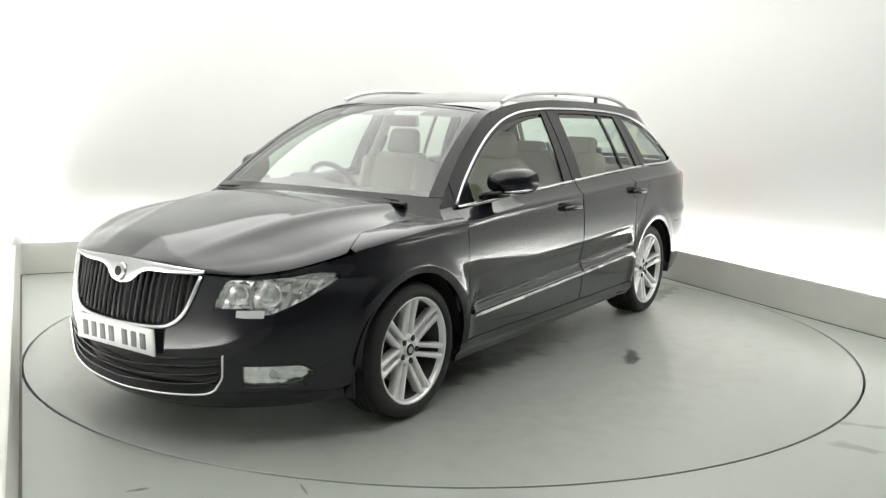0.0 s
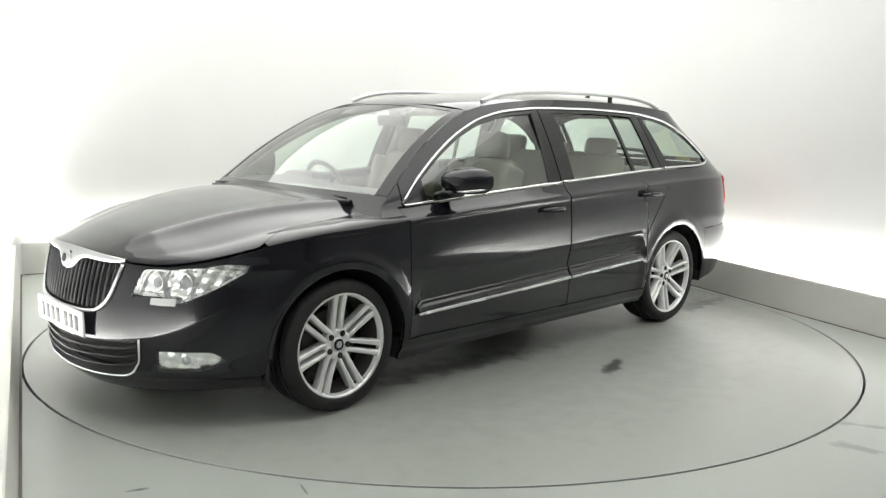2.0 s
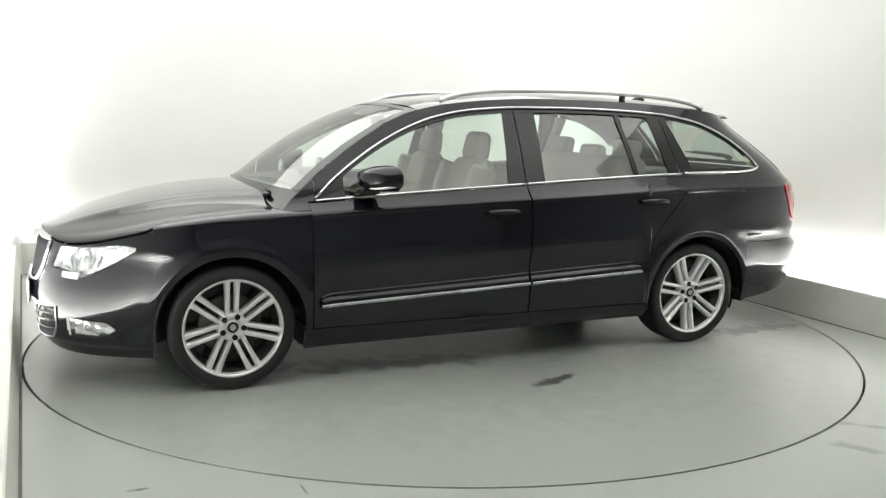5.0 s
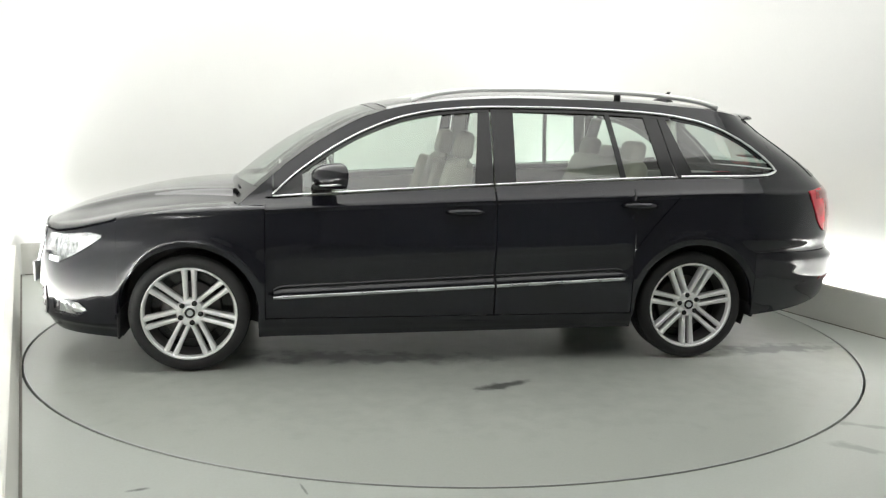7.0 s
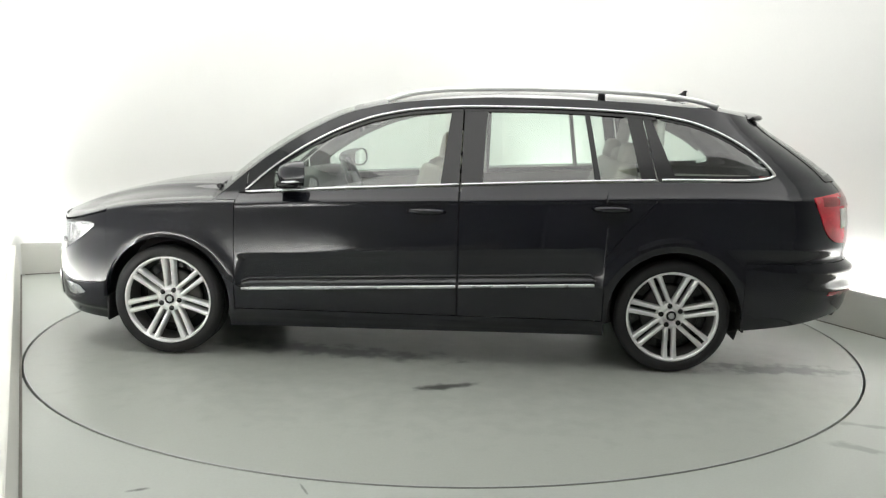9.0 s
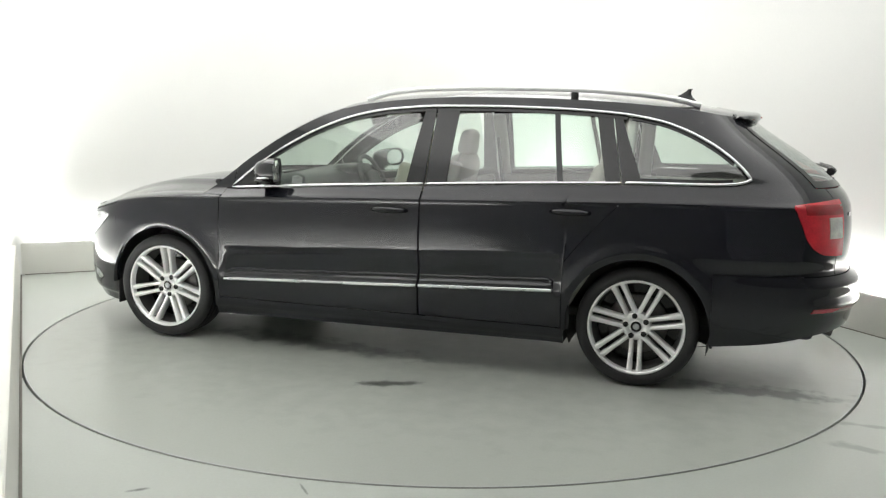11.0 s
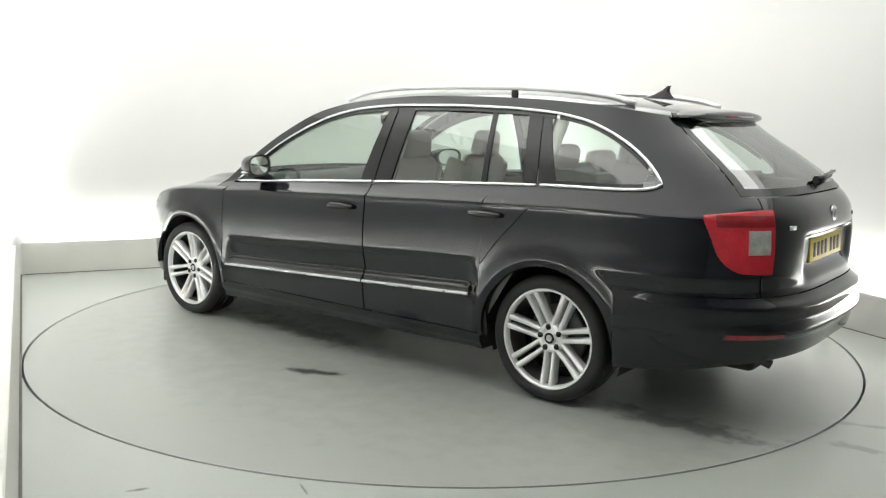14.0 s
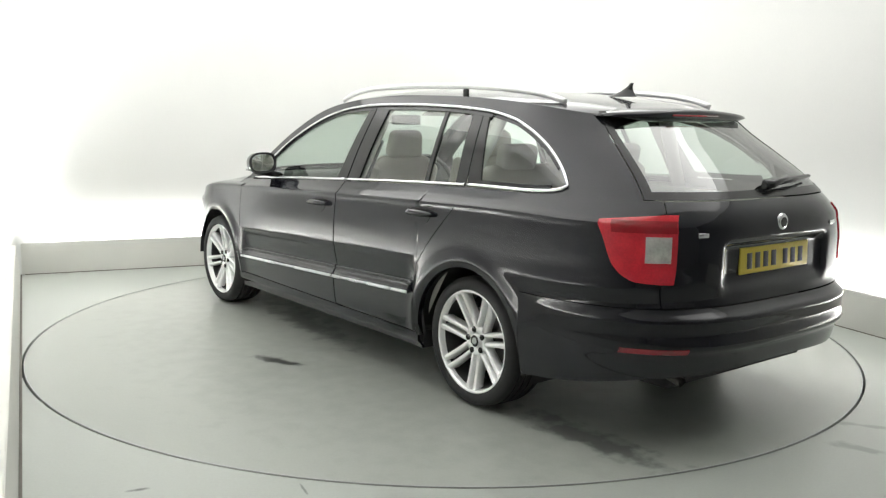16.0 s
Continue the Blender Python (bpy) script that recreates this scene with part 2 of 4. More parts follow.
setting("trim_east", box(WIDE - .013, -7.9, 0, WIDE - .001, -.016, .005, .001), M_JOINT, "dark joint at the foot of the kerb")


# ---- the estate car: x forward, y to its left, z up, wheels on z = 0 ----
def curve(*pts):
    """A smooth function through the points (x, value), held beyond the ends."""
    pts = sorted(pts)
    xs, ys = [a for a, _ in pts], [b for _, b in pts]
    d = [(ys[i + 1] - ys[i]) / (xs[i + 1] - xs[i]) for i in range(len(xs) - 1)]
    m = [d[0]] + [0 if d[i] * d[i + 1] <= 0 else 2 * d[i] * d[i + 1] / (d[i] + d[i + 1]) for i in range(len(d) - 1)] + [d[-1]]

    def f(x):
        if x <= xs[0]:
            return ys[0]
        if x >= xs[-1]:
            return ys[-1]
        i = max(k for k in range(len(xs) - 1) if xs[k] <= x)
        h = xs[i + 1] - xs[i]
        t = (x - xs[i]) / h
        return ys[i] * (1 + 2 * t) * (1 - t) ** 2 + m[i] * h * t * (1 - t) ** 2 + ys[i + 1] * t * t * (3 - 2 * t) + m[i + 1] * h * t * t * (t - 1)
    return f


def span(a, b, n):
    return [a + (b - a) * i / n for i in range(n + 1)]


XF, XR = 1.38, -1.45                      # where the front and rear corners begin to turn
AXLE_F, AXLE_R, HUB_Z, ARCH_F, ARCH_R = 1.3805, -1.3805, 0.310, 0.356, 0.356
nose = curve((.12, 2.19), (.18, 2.25), (.26, 2.290), (.40, 2.296), (.50, 2.288), (.60, 2.268), (.70, 2.242), (.76, 2.218))
stern = curve((.20, -2.32), (.28, -2.40), (.36, -2.445), (.425, -2.458), (.46, -2.484), (.52, -2.472), (.57, -2.474), (.60, -2.435), (.64, -2.412), (.80, -2.415), (.93, -2.405), (.985, -2.385),
              (1.05, -2.33), (1.10, -2.275), (1.20, -2.135), (1.28, -2.01), (1.36, -1.90), (1.42, -1.82))
stern_n = curve((.3, 3.2), (.8, 3.5), (1.0, 3.3), (1.3, 2.7))
shoulder = curve((-2.1, .975), (-1.64, .956), (-1.19, .943), (-.44, .918), (.163, .898), (.77, .873), (1.074, .853), (1.38, .835))
belt = curve((-2.0, 1.055), (-1.7, 1.05), (-1.35, 1.041), (-.746, 1.018), (-.228, .992), (.476, .952), (.95, .920), (1.1, .908))
belt_y = curve((-1.5, .815), (-.24, .822), (.6, .806), (.95, .79), (1.1, .785))
plan_w = curve((-1.5, .898), (-.9, .908), (0, .910), (1.0, .905), (1.4, .893))
section = curve((.12, -.085), (.17, -.066), (.215, -.050), (.238, -.026), (.27, -.022), (.34, -.010), (.42, -.003), (.50, 0), (.62, .0), (.72, -.002), (.85, -.008))
scoop_x = curve((-.985, 0), (-.925, 1), (.89, 1), (.965, 0))
scoop_z = curve((.470, 0), (.492, .95), (.515, 1), (.61, .32), (.632, .24), (.645, 0))


def side_y(x, z):
    """Half width of the body at x and z, before the corners turn."""
    zs, zb = shoulder(x), belt(x)
    out = plan_w(x)
    edge = out - .020
    if z <= zs:
        k = max(0.0, (z - (zs - .20)) / .20)
        y = out + section(min(z, .85)) * (1 - k) + (edge - out) * k ** 2
        y += .006 * math.exp(-((z - zs + .004) / .016) ** 2)
        y -= .026 * scoop_x(x) * scoop_z(z + .0425 * x + .023)
        for ax, r in ((AXLE_F, ARCH_F), (AXLE_R, ARCH_R)):
            d = math.hypot(x - ax, z - HUB_Z) - r
            y += .014 * math.exp(-((d - .035) / .038) ** 2)
        return y
    if z <= zb:
        k = (z - zs) / max(.01, zb - zs)
        return edge + (belt_y(x) - edge) * (k ** .9) + .006 * math.exp(-((z - zs + .004) / .016) ** 2)
    dz = z - zb
    return belt_y(x) - .40 * dz - .26 * dz * dz


def wrap(p, z):
    """The body's skin: p is x along the side and runs on round both corners for one metre to the middle of nose and stern."""
    if XR <= p <= XF:
        return Vector((p, side_y(p, z), z))
    if p > XF:
        a, n, end, x0 = min(1, p - XF) * math.pi / 2, 2.3, nose(z), XF
    else:
        a, n, end, x0 = min(1, XR - p) * math.pi / 2, stern_n(z), stern(z), XR
    x = x0 + (end - x0) * max(0, math.sin(a)) ** (2 / n)
    y = side_y(x0, z) * max(0, math.cos(a)) ** (2 / n)
    # keep the arch lips and shoulder of the side while the corner turns
    if abs(x - x0) < .5:
        y += (side_y(x, z) - side_y(x0, z)) * max(0, 1 - abs(x - x0) / .5) if x0 == XR or z < .8 else 0
    return Vector((x, y, z))


def skin(p, z, out=0.0):
    v = wrap(p, z)
    if out:
        a = wrap(p + .01, z) - wrap(p - .01, z)
        b = wrap(p, z + .006) - wrap(p, z - .006)
        n = b.cross(a).normalized()
        v = v + n * out
    return v


def grid(bm, rows, rim=0.012, inner=Vector((0, 0, .7)), closed=False):
    """Quads over rows of points, smooth, with an edge turned inwards by rim."""
    vs = [[bm.verts.new(p) for p in row] for row in rows]
    if closed:
        vs.append(vs[0])
    for r0, r1 in zip(vs, vs[1:]):
        for a, b, c, d in zip(r0, r0[1:], r1[1:], r1):
            if (a.co - c.co).length > 1e-5 and (b.co - d.co).length > 1e-5:
                try:
                    bm.faces.new((a, b, c, d)).smooth = True
                except ValueError:
                    pass
    if rim:
        def normal(i, j):
            i0, i1, j0, j1 = max(i - 1, 0), min(i + 1, len(rows) - 1), max(j - 1, 0), min(j + 1, len(rows[0]) - 1)
            n = (rows[i1][j] - rows[i0][j]).cross(rows[i][j1] - rows[i][j0])
            if n.length < 1e-9:
                n = rows[i][j] - inner
            n.normalize()
            return n if n.dot(rows[i][j] - inner) > 0 else -n
        nr, nc = len(rows), len(rows[0])
        loop = [(0, j) for j in range(nc)] + [(i, nc - 1) for i in range(1, nr)] + [(nr - 1, j) for j in range(nc - 2, -1, -1)] + [(i, 0) for i in range(nr - 2, -1, -1)]
        top = [bm.verts.new(rows[i][j]) for i, j in loop]
        low = [bm.verts.new(rows[i][j] - normal(i, j) * rim) for i, j in loop]
        for k in range(len(loop) - 1):
            if (top[k].co - top[k + 1].co).length > 1e-6:
                bm.faces.new((top[k], top[k + 1], low[k + 1], low[k]))
    return bm


def flip(bm, s):
    """Mirror to the car's right where s is -1."""
    if s < 0:
        for v in bm.verts:
            v.co.y = -v.co.y
        bmesh.ops.reverse_faces(bm, faces=bm.faces[:])
    return bm


def patch(ps, lo, hi, rows=8, out=0.0, rim=0.012, bm=None, hole=None):
    """A panel of the skin: columns at ps, from lo(p) to hi(p)."""
    bm = bm or bmesh.new()
    pts = [[skin(p, lo(p) + (hi(p) - lo(p)) * k / rows, out) for k in range(rows + 1)] for p in ps]
    return grid(bm, pts, rim)


def part(name, bm, material, parent, label=""):
    bmesh.ops.remove_doubles(bm, verts=[v for v in bm.verts if not v.link_faces], dist=0)
    data = bpy.data.meshes.new(name)
    bm.to_mesh(data)
    bm.free()
    data.materials.append(material)
    ob = new(name, data)
    ob.parent = parent
    if material in (M_GLASS, M_SCREEN, M_REAR, M_CLEAR):
        ob.visible_shadow = False
    return tagged(ob, label)


def tube(pts, r, bm=None, sides=8, flat=1.0, cap=True):
    """A bar along points; flat squeezes it upwards."""
    bm = bm or bmesh.new()
    pts = [Vector(p) for p in pts]
    rings = []
    for i, p in enumerate(pts):
        t = (pts[min(i + 1, len(pts) - 1)] - pts[max(i - 1, 0)]).normalized()
        u = t.cross(Vector((0, 0, 1)))
        u = u.normalized() if u.length > 1e-4 else Vector((1, 0, 0))
        w = u.cross(t)
        rr = r[i] if isinstance(r, list) else r
        rings.append([bm.verts.new(p + rr * (u * math.cos(a) + w * flat * math.sin(a))) for a in span(0, 2 * math.pi, sides)[:-1]])
    for r0, r1 in zip(rings, rings[1:]):
        for k in range(sides):
            bm.faces.new((r0[k], r0[(k + 1) % sides], r1[(k + 1) % sides], r1[k])).smooth = True
    if cap:
        bm.faces.new(rings[0][::-1])
        bm.faces.new(rings[-1])
    return bm


def lathe(profile, steps=48, bm=None, arc=2 * math.pi):
    """Turns (radius, y) round the y axis."""
    bm = bm or bmesh.new()
    rows = []
    for a in span(0, arc, steps)[:-1] if arc > 6.2 else span(0, arc, steps):
        rows.append([Vector((r * math.cos(a), y, r * math.sin(a))) for r, y in profile])
    return grid(bm, rows, 0, closed=arc > 6.2)


def rounded(sx, sy, sz, m=Matrix(), bevel=0.02, seg=3, bm=None, taper=None):
    """A bevelled block of that size at m; taper scales its top in x and y."""
    b2 = bmesh.new()
    bmesh.ops.create_cube(b2, size=1)
    for v in b2.verts:
        v.co = Vector((v.co.x * sx, v.co.y * sy, v.co.z * sz))
        if taper and v.co.z > 0:
            v.co.x *= taper[0]
            v.co.y *= taper[1]
    bmesh.ops.bevel(b2, geom=b2.edges[:], offset=bevel, segments=seg, profile=.5, affect="EDGES")
    for f in b2.faces:
        f.smooth = True
    bmesh.ops.transform(b2, matrix=m, verts=b2.verts)
    if bm is None:
        return b2
    tmp = bpy.data.meshes.new("tmp")
    b2.to_mesh(tmp)
    b2.free()
    bm.from_mesh(tmp)
    bpy.data.meshes.remove(tmp)
    return bm


def arch(p, c, r, base):
    d = r * r - (p - c) ** 2
    return max(base, HUB_Z + math.sqrt(d)) if d > 0 else base


def arch_ps(c, r, n=26):
    return [c + r * math.cos(a) for a in span(0, math.pi, n)]


car = tagged(new("estate_car"), "black estate car with silver alloy wheels and chrome trim", "car")

# window outline on the side: lower edge is the belt, upper edge an arc from the mirror to the tail
dlo_top = curve((.95, .925), (.90, .975), (.808, 1.052), (.619, 1.180), (.431, 1.276), (.245, 1.342), (.028, 1.382), (-.28, 1.402), (-.59, 1.404), (-.9, 1.398), (-1.21, 1.380),
                (-1.43, 1.345), (-1.55, 1.306), (-1.68, 1.243), (-1.79, 1.168), (-1.855, 1.108), (-1.88, 1.075))
dlo_low = curve((.95, .920), (.476, .952), (-.228, .992), (-.746, 1.018), (-1.35, 1.041), (-1.70, 1.046), (-1.80, 1.052), (-1.86, 1.064), (-1.88, 1.075))
roof_edge = curve((1.19, .815), (1.13, .872), (1.06, .935), (1.0, .985), (.88, 1.085), (.663, 1.232), (.441, 1.345), (.30, 1.388), (.189, 1.410), (-.125, 1.443), (-.439, 1.456), (-.753, 1.454), (-1.067, 1.445), (-1.381, 1.425), (-1.6, 1.402), (-1.80, 1.372), (-2.0, 1.35), (-2.45, 1.335))


def p_at_x(x, z):
    """The p of the skin at x on either corner."""
    if XR <= x <= XF:
        return x
    if x > XF:
        return XF + math.asin(min(1, (x - XF) / (nose(z) - XF)) ** (2.3 / 2)) * 2 / math.pi
    k = min(1, (XR - x) / (XR - stern(z)))
    return XR - math.asin(k ** (stern_n(z) / 2)) * 2 / math.pi


def body():
    """Painted panels, one mesh each."""
    lid_edge = curve((.95, .862), (1.0, .858), (1.2, .848), (1.38, .836), (1.56, .806), (1.72, .762), (1.85, .728), (2.0, .708), (2.15, .716), (2.30, .735), (2.38, .740))
    lid_mid = curve((.95, .970), (1.15, .966), (1.3, .960), (1.475, .944), (1.656, .917), (1.836, .877), (2.02, .826), (2.13, .785), (2.20, .757), (2.238, .742))
    crease_y = curve((1.0, .60), (1.5, .48), (2.0, .33), (2.25, .22))

    def lid(p, t):
        e = wrap(p, lid_edge(p))
        s = 1 - t
        y = e.y * s
        zc = lid_mid(e.x)
        z = zc + (e.z - zc) * (.55 * s ** 2 + .45 * (1 - math.sqrt(max(0, 1 - s ** 4))))
        fade = min(1, max(0, (2.2 - e.x) / .3)) * min(1, t * 6)
        d = y - crease_y(e.x)
        z += fade * (.007 * math.exp(-(d / .035) ** 2) - (.024 / (1 + math.exp(-(d - .03) / .035))))
        return Vector((e.x, y, z))

    edge_y = curve((.95, .765), (1.2, .755), (1.5, .735), (1.70, .70))

    def lid_t0(p):
        e = wrap(p, lid_edge(p))
        if p > 1.66:
            return .004
        t = 1 - edge_y(e.x) / e.y
        k = min(1, max(0, (p - 1.50) / .15))
        return max(.004, t * (1 - k) + .004 * k)

    # bonnet
    ps = span(.985, 1.8, 32) + span(1.82, 2.30, 26) + [2.33, 2.355, 2.372]
    half = [[lid(p, lid_t0(p) + .004 + (1 - lid_t0(p) - .004) * (k / 28) ** 1.5) for k in range(29)] for p in ps]
    rows = [r + [Vector((v.x, -v.y, v.z)) for v in r[-2::-1]] for r in half]
    part("bonnet", grid(bmesh.new(), rows, .015, Vector((1.6, 0, .4))), M_PAINT, car)
    for s in (1, -1):
        # front wing, up over the shoulder to the bonnet's gap
        xs = sorted(set([round(x, 4) for x in arch_ps(AXLE_F, ARCH_F) + span(.995, 1.03, 2)]))
        rows = []
        for p in xs:
            lo = arch(p, AXLE_F, ARCH_F, .27)
            q = p_at_x(p, .78)
            hi = lid_edge(q)
            lo = min(lo, hi - .02)
            col = [skin(p_at_x(p, z), z) for z in span(lo, hi, 18)[:-1]]
            t0 = lid_t0(q)
            col += [lid(q, t0 * (k / 10) ** 1.8) for k in range(11)]
            rows.append(col)
        part("front_wing", flip(grid(bmesh.new(), rows), s), M_PAINT, car)
        # doors
        door = part("front_door", flip(patch(span(-.222, .990, 44), lambda p: .285, lambda p: dlo_low(p) - .014, 64), s), M_PAINT, car)
        trim(door, s, span(-.222, .93, 24), "front")
        gap = curve((-1.27, .935), (-1.20, .86), (-1.10, .75), (-1.0, .62))
        low = lambda p: max(.285, gap(p)) if p < -1.0 else .285
        door = part("rear_door", flip(patch(sorted(set(span(-1.27, -1.0, 26) + span(-1.0, -.232, 30)), reverse=True), low, lambda p: dlo_low(p) - .014, 64), s), M_PAINT, car)
        trim(door, s, span(-1.27, -.232, 24), "rear")
        part("sill", flip(patch(span(-1.015, 1.03, 30), lambda p: .175 + .02 * (1 - p) / 2, lambda p: .279, 6), s), M_PAINT, car)
        # rear quarter in three runs: under the door's edge, over the arch, and behind
        bm = bmesh.new()
        xs = [x for x in arch_ps(AXLE_R, ARCH_R) if x < -1.022]
        xs = sorted(set(round(x, 4) for x in xs + span(-1.27, -1.006, 9)), reverse=True)
        for run, top, edge in (([x for x in xs if x >= -1.2701], lambda x: gap(x) - .007, .012), ([-1.27] + [x for x in xs if x < -1.2701], lambda x: dlo_low(x) - .014, 0)):
            rows = []
            for x in run:
                lo = arch(x, AXLE_R, ARCH_R, .27)
                rows.append([skin(p_at_x(x, z), z) for z in span(lo, top(x), 60)])
            grid(bm, rows, edge)
        rows = [[wrap(p_at_x(x, z), z) + Vector((0, d, 0)) for d in (0, -.03)] for x in xs for z in [arch(x, AXLE_R, ARCH_R, .27)]]
        grid(bm, rows, 0)
        zs, n = span(.6185, 1.034, 52), 46
        cells = []
        for z in zs:
            a = p_at_x(-1.7365, z)
            cells.append([(a + (-2.047 - a) * k / n, z) for k in range(n + 1)])
        vs = [[bm.verts.new(skin(*q)) for q in r] for r in cells]
        for a in range(len(zs) - 1):
            for b in range(n):
                p, z = (cells[a][b][0] + cells[a + 1][b + 1][0]) / 2, (zs[a] + zs[a + 1]) / 2
                if not (p < -1.795 and TAIL_LO(p) + .008 < z < TAIL_HI(p) - .006):
                    bm.faces.new((vs[a][b], vs[a + 1][b], vs[a + 1][b + 1], vs[a][b + 1])).smooth = True
        part("rear_quarter", flip(bm, s), M_PAINT, car)
        # pillar and roof side above the windows
        bm = bmesh.new()
        xs = span(1.15, .992, 12)
        base_top = lambda p: roof_edge(p) if p < 1.04 else roof_edge(1.04) + (lid_edge(1.15) + .002 - roof_edge(1.04)) * min(1, (p - 1.04) / .11)
        patch(xs, lambda p: lid_edge(p) - .001, base_top, 10, rim=.006, bm=bm)
        patch(span(.992, .955, 3), lambda p: belt(p) - .004, roof_edge, 6, rim=.006, bm=bm)
        xs = span(.948, .60, 16) + span(.57, -1.43, 44)
        patch(xs, dlo_top, roof_edge, 8, rim=.01, bm=bm)
        rear = []
        for x in span(-1.43, -1.88, 26):
            lo, hi = dlo_top(x), roof_edge(x)
            rear.append([skin(p_at_x(x, z), z) for z in span(lo, hi, 10)])
        grid(bm, rear, .01)
        rear = []
        for x in span(-1.60, -1.88, 16):
            rear.append([skin(p_at_x(x, z), z) for z in span(1.034, dlo_low(x) - .002, 3)])
        grid(bm, rear, .006)
        # behind the window's tip to the tailgate's gap
        rows = []
        for z in span(1.034, 1.385, 22):
            a = p_at_x(-1.88, z)
            rows.append([skin(a + (-1.965 - a) * k / 8 if a > -1.965 else a, z) for k in range(9)])
        grid(bm, rows, .01)
        part("roof_pillar", flip(bm, s), M_PAINT, car)
    # roof
    rows = []
    for x in span(.335, -1.86, 44):
        z = roof_edge(x)
        y = skin(p_at_x(x, z), z).y
        mid = z + .034 + .012 * math.exp(-((x + .6) / .9) ** 2)
        rows.append([Vector((x + .055 * (1 - q * q) * min(1, max(0, (x - .0) / .3)), y * q, mid - (mid - z) * (.5 * abs(q) ** 2 + .5 * abs(q) ** 6))) for q in span(-1, 1, 28)])
    part("roof", grid(bmesh.new(), rows, .012, Vector((-.6, 0, .7))), M_PAINT, car)
    # front bumper with its openings
    def bp(k, z):
        a = p_at_x(1.737, z)
        return a + (2.38 - a) * k
    ps = span(0, 1, 84)
    holes = [(LAMP_PS, LAMP_LO, LAMP_HI), (GRILLE_PS, GRILLE_LO, GRILLE_HI), (INTAKE_PS, INTAKE_LO, INTAKE_HI), (FOG_PS, FOG_LO, FOG_HI)]
    bm = bmesh.new()
    zlow = curve((1.75, .170), (1.9, .165), (2.38, .150))
    n = 64
    pts = []
    for q in ps:
        p = bp(q, .45)
        col = [zlow(p) + (lid_edge(bp(q, .74)) - .003 - zlow(p)) * k / n for k in range(n + 1)]
        pts.append([(bp(q, z), z) for z in col])
    def within(p, z, m=0.0):
        return [(lo, hi) for h, lo, hi in holes if min(h) < p < max(h) and lo(p) + m < z < hi(p) - m]
    cut = set()
    for i in range(len(ps) - 1):
        for k in range(n):
            p, z = (pts[i][k][0] + pts[i + 1][k][0]) / 2, (pts[i][k][1] + pts[i][k + 1][1] + pts[i + 1][k][1] + pts[i + 1][k + 1][1]) / 4
            if within(p, z):
                cut.add((i, k))
    for i in range(len(ps)):
        for k in range(n + 1):
            p, z = pts[i][k]
            near = [(a, b) in cut for a in (i - 1, i) for b in (k - 1, k)]
            if any(near) and not all(near):
                for h, lo, hi in holes:
                    if min(h) - .012 < p < max(h) + .012:
                        q = min(max(p, min(h)), max(h))
                        if abs(z - lo(q)) < .012:
                            pts[i][k] = (p, lo(q))
                        elif abs(z - hi(q)) < .012:
                            pts[i][k] = (p, hi(q))
    for s in (1, -1):
        vs = [[bm.verts.new((lambda v: (v.x, v.y * s, v.z))(skin(*q))) for q in col] for col in pts]
        for i in range(len(ps) - 1):
            for k in range(n):
                if (i, k) in cut:
                    continue
                q = (vs[i][k], vs[i + 1][k], vs[i + 1][k + 1], vs[i][k + 1])
                bm.faces.new(q if s > 0 else q[::-1]).smooth = True
    bmesh.ops.remove_doubles(bm, verts=bm.verts[:], dist=.0008)
    part("front_bumper", bm, M_PAINT, car)
    # rear bumper and tailgate
    bm = bmesh.new()
    base = curve((-1.75, .252), (-1.9, .280), (-2.1, .326), (-2.45, .362))
    rows = []
    for q in span(0, 1, 44):
        b0 = base(-1.75 - .7 * q)
        rows.append([skin(p_at_x(-1.739, z) + (-2.45 - p_at_x(-1.739, z)) * q, z) for z in span(b0, .6145, 26)])
    rows += [[Vector((v.x, -v.y, v.z)) for v in r] for r in rows[-2::-1]]
    bumper = part("rear_bumper", grid(bm, rows), M_PAINT, car)
    for s in (1, -1):
        part("reflector", flip(patch(span(-1.86, -2.12, 10), lambda p: .440, lambda p: .460, 2, .003, .008), s), M_REDDARK, bumper, "thin red reflector strip")
    part("lower_valance", grid(bmesh.new(), [[v * 1 for v in r[:2]] for r in [[Vector((q.x * .995, q.y * .985, q.z + .0)), Vector((q.x * .96, q.y * .9, q.z - .03))] for q in [r[0] for r in rows]]], 0), M_PLASTIC, bumper)
    gate_lo, gate_hi = .6195, 1.032
    rows = [[skin(p, gate_lo + (gate_hi - gate_lo) * k / 24) for k in range(25)] for p in span(-2.053, -2.45, 26)]
    rows += [[Vector((v.x, -v.y, v.z)) for v in r] for r in rows[-2::-1]]
    for r in rows:
        for v in r:
            if abs(v.y) < .40 and .66 < v.z < .875:
                k = min(1, (.40 - abs(v.y)) / .05) * min(1, (v.z - .66) / .05) * min(1, (.875 - v.z) / .03)
                v.x += .035 * k
    gate = part("tailgate", grid(bmesh.new(), rows), M_PAINT, car)
    frame_p = -1.972
    rows = []
    for z in span(1.036, 1.385, 14):
        r = [skin(p, z) for p in span(frame_p, -2.45, 12)]
        rows.append(r + [Vector((v.x, -v.y, v.z)) for v in r[-2::-1]])
    glass = part("rear_window", grid(bmesh.new(), rows, 0), M_REAR, gate, "tinted rear window glass")
    for s in (1, -1):
        part("window_border", flip(patch(span(-1.970, -2.012, 3), lambda p: 1.036, lambda p: 1.385, 10, .003, .004), s), M_BLACK, gate)
    part("window_border", grid(bmesh.new(), [[skin(p, z, .003) * 1 for z in (1.036, 1.050, 1.066)] for p in span(-1.975, -2.45, 14)] , 0), M_BLACK, gate)
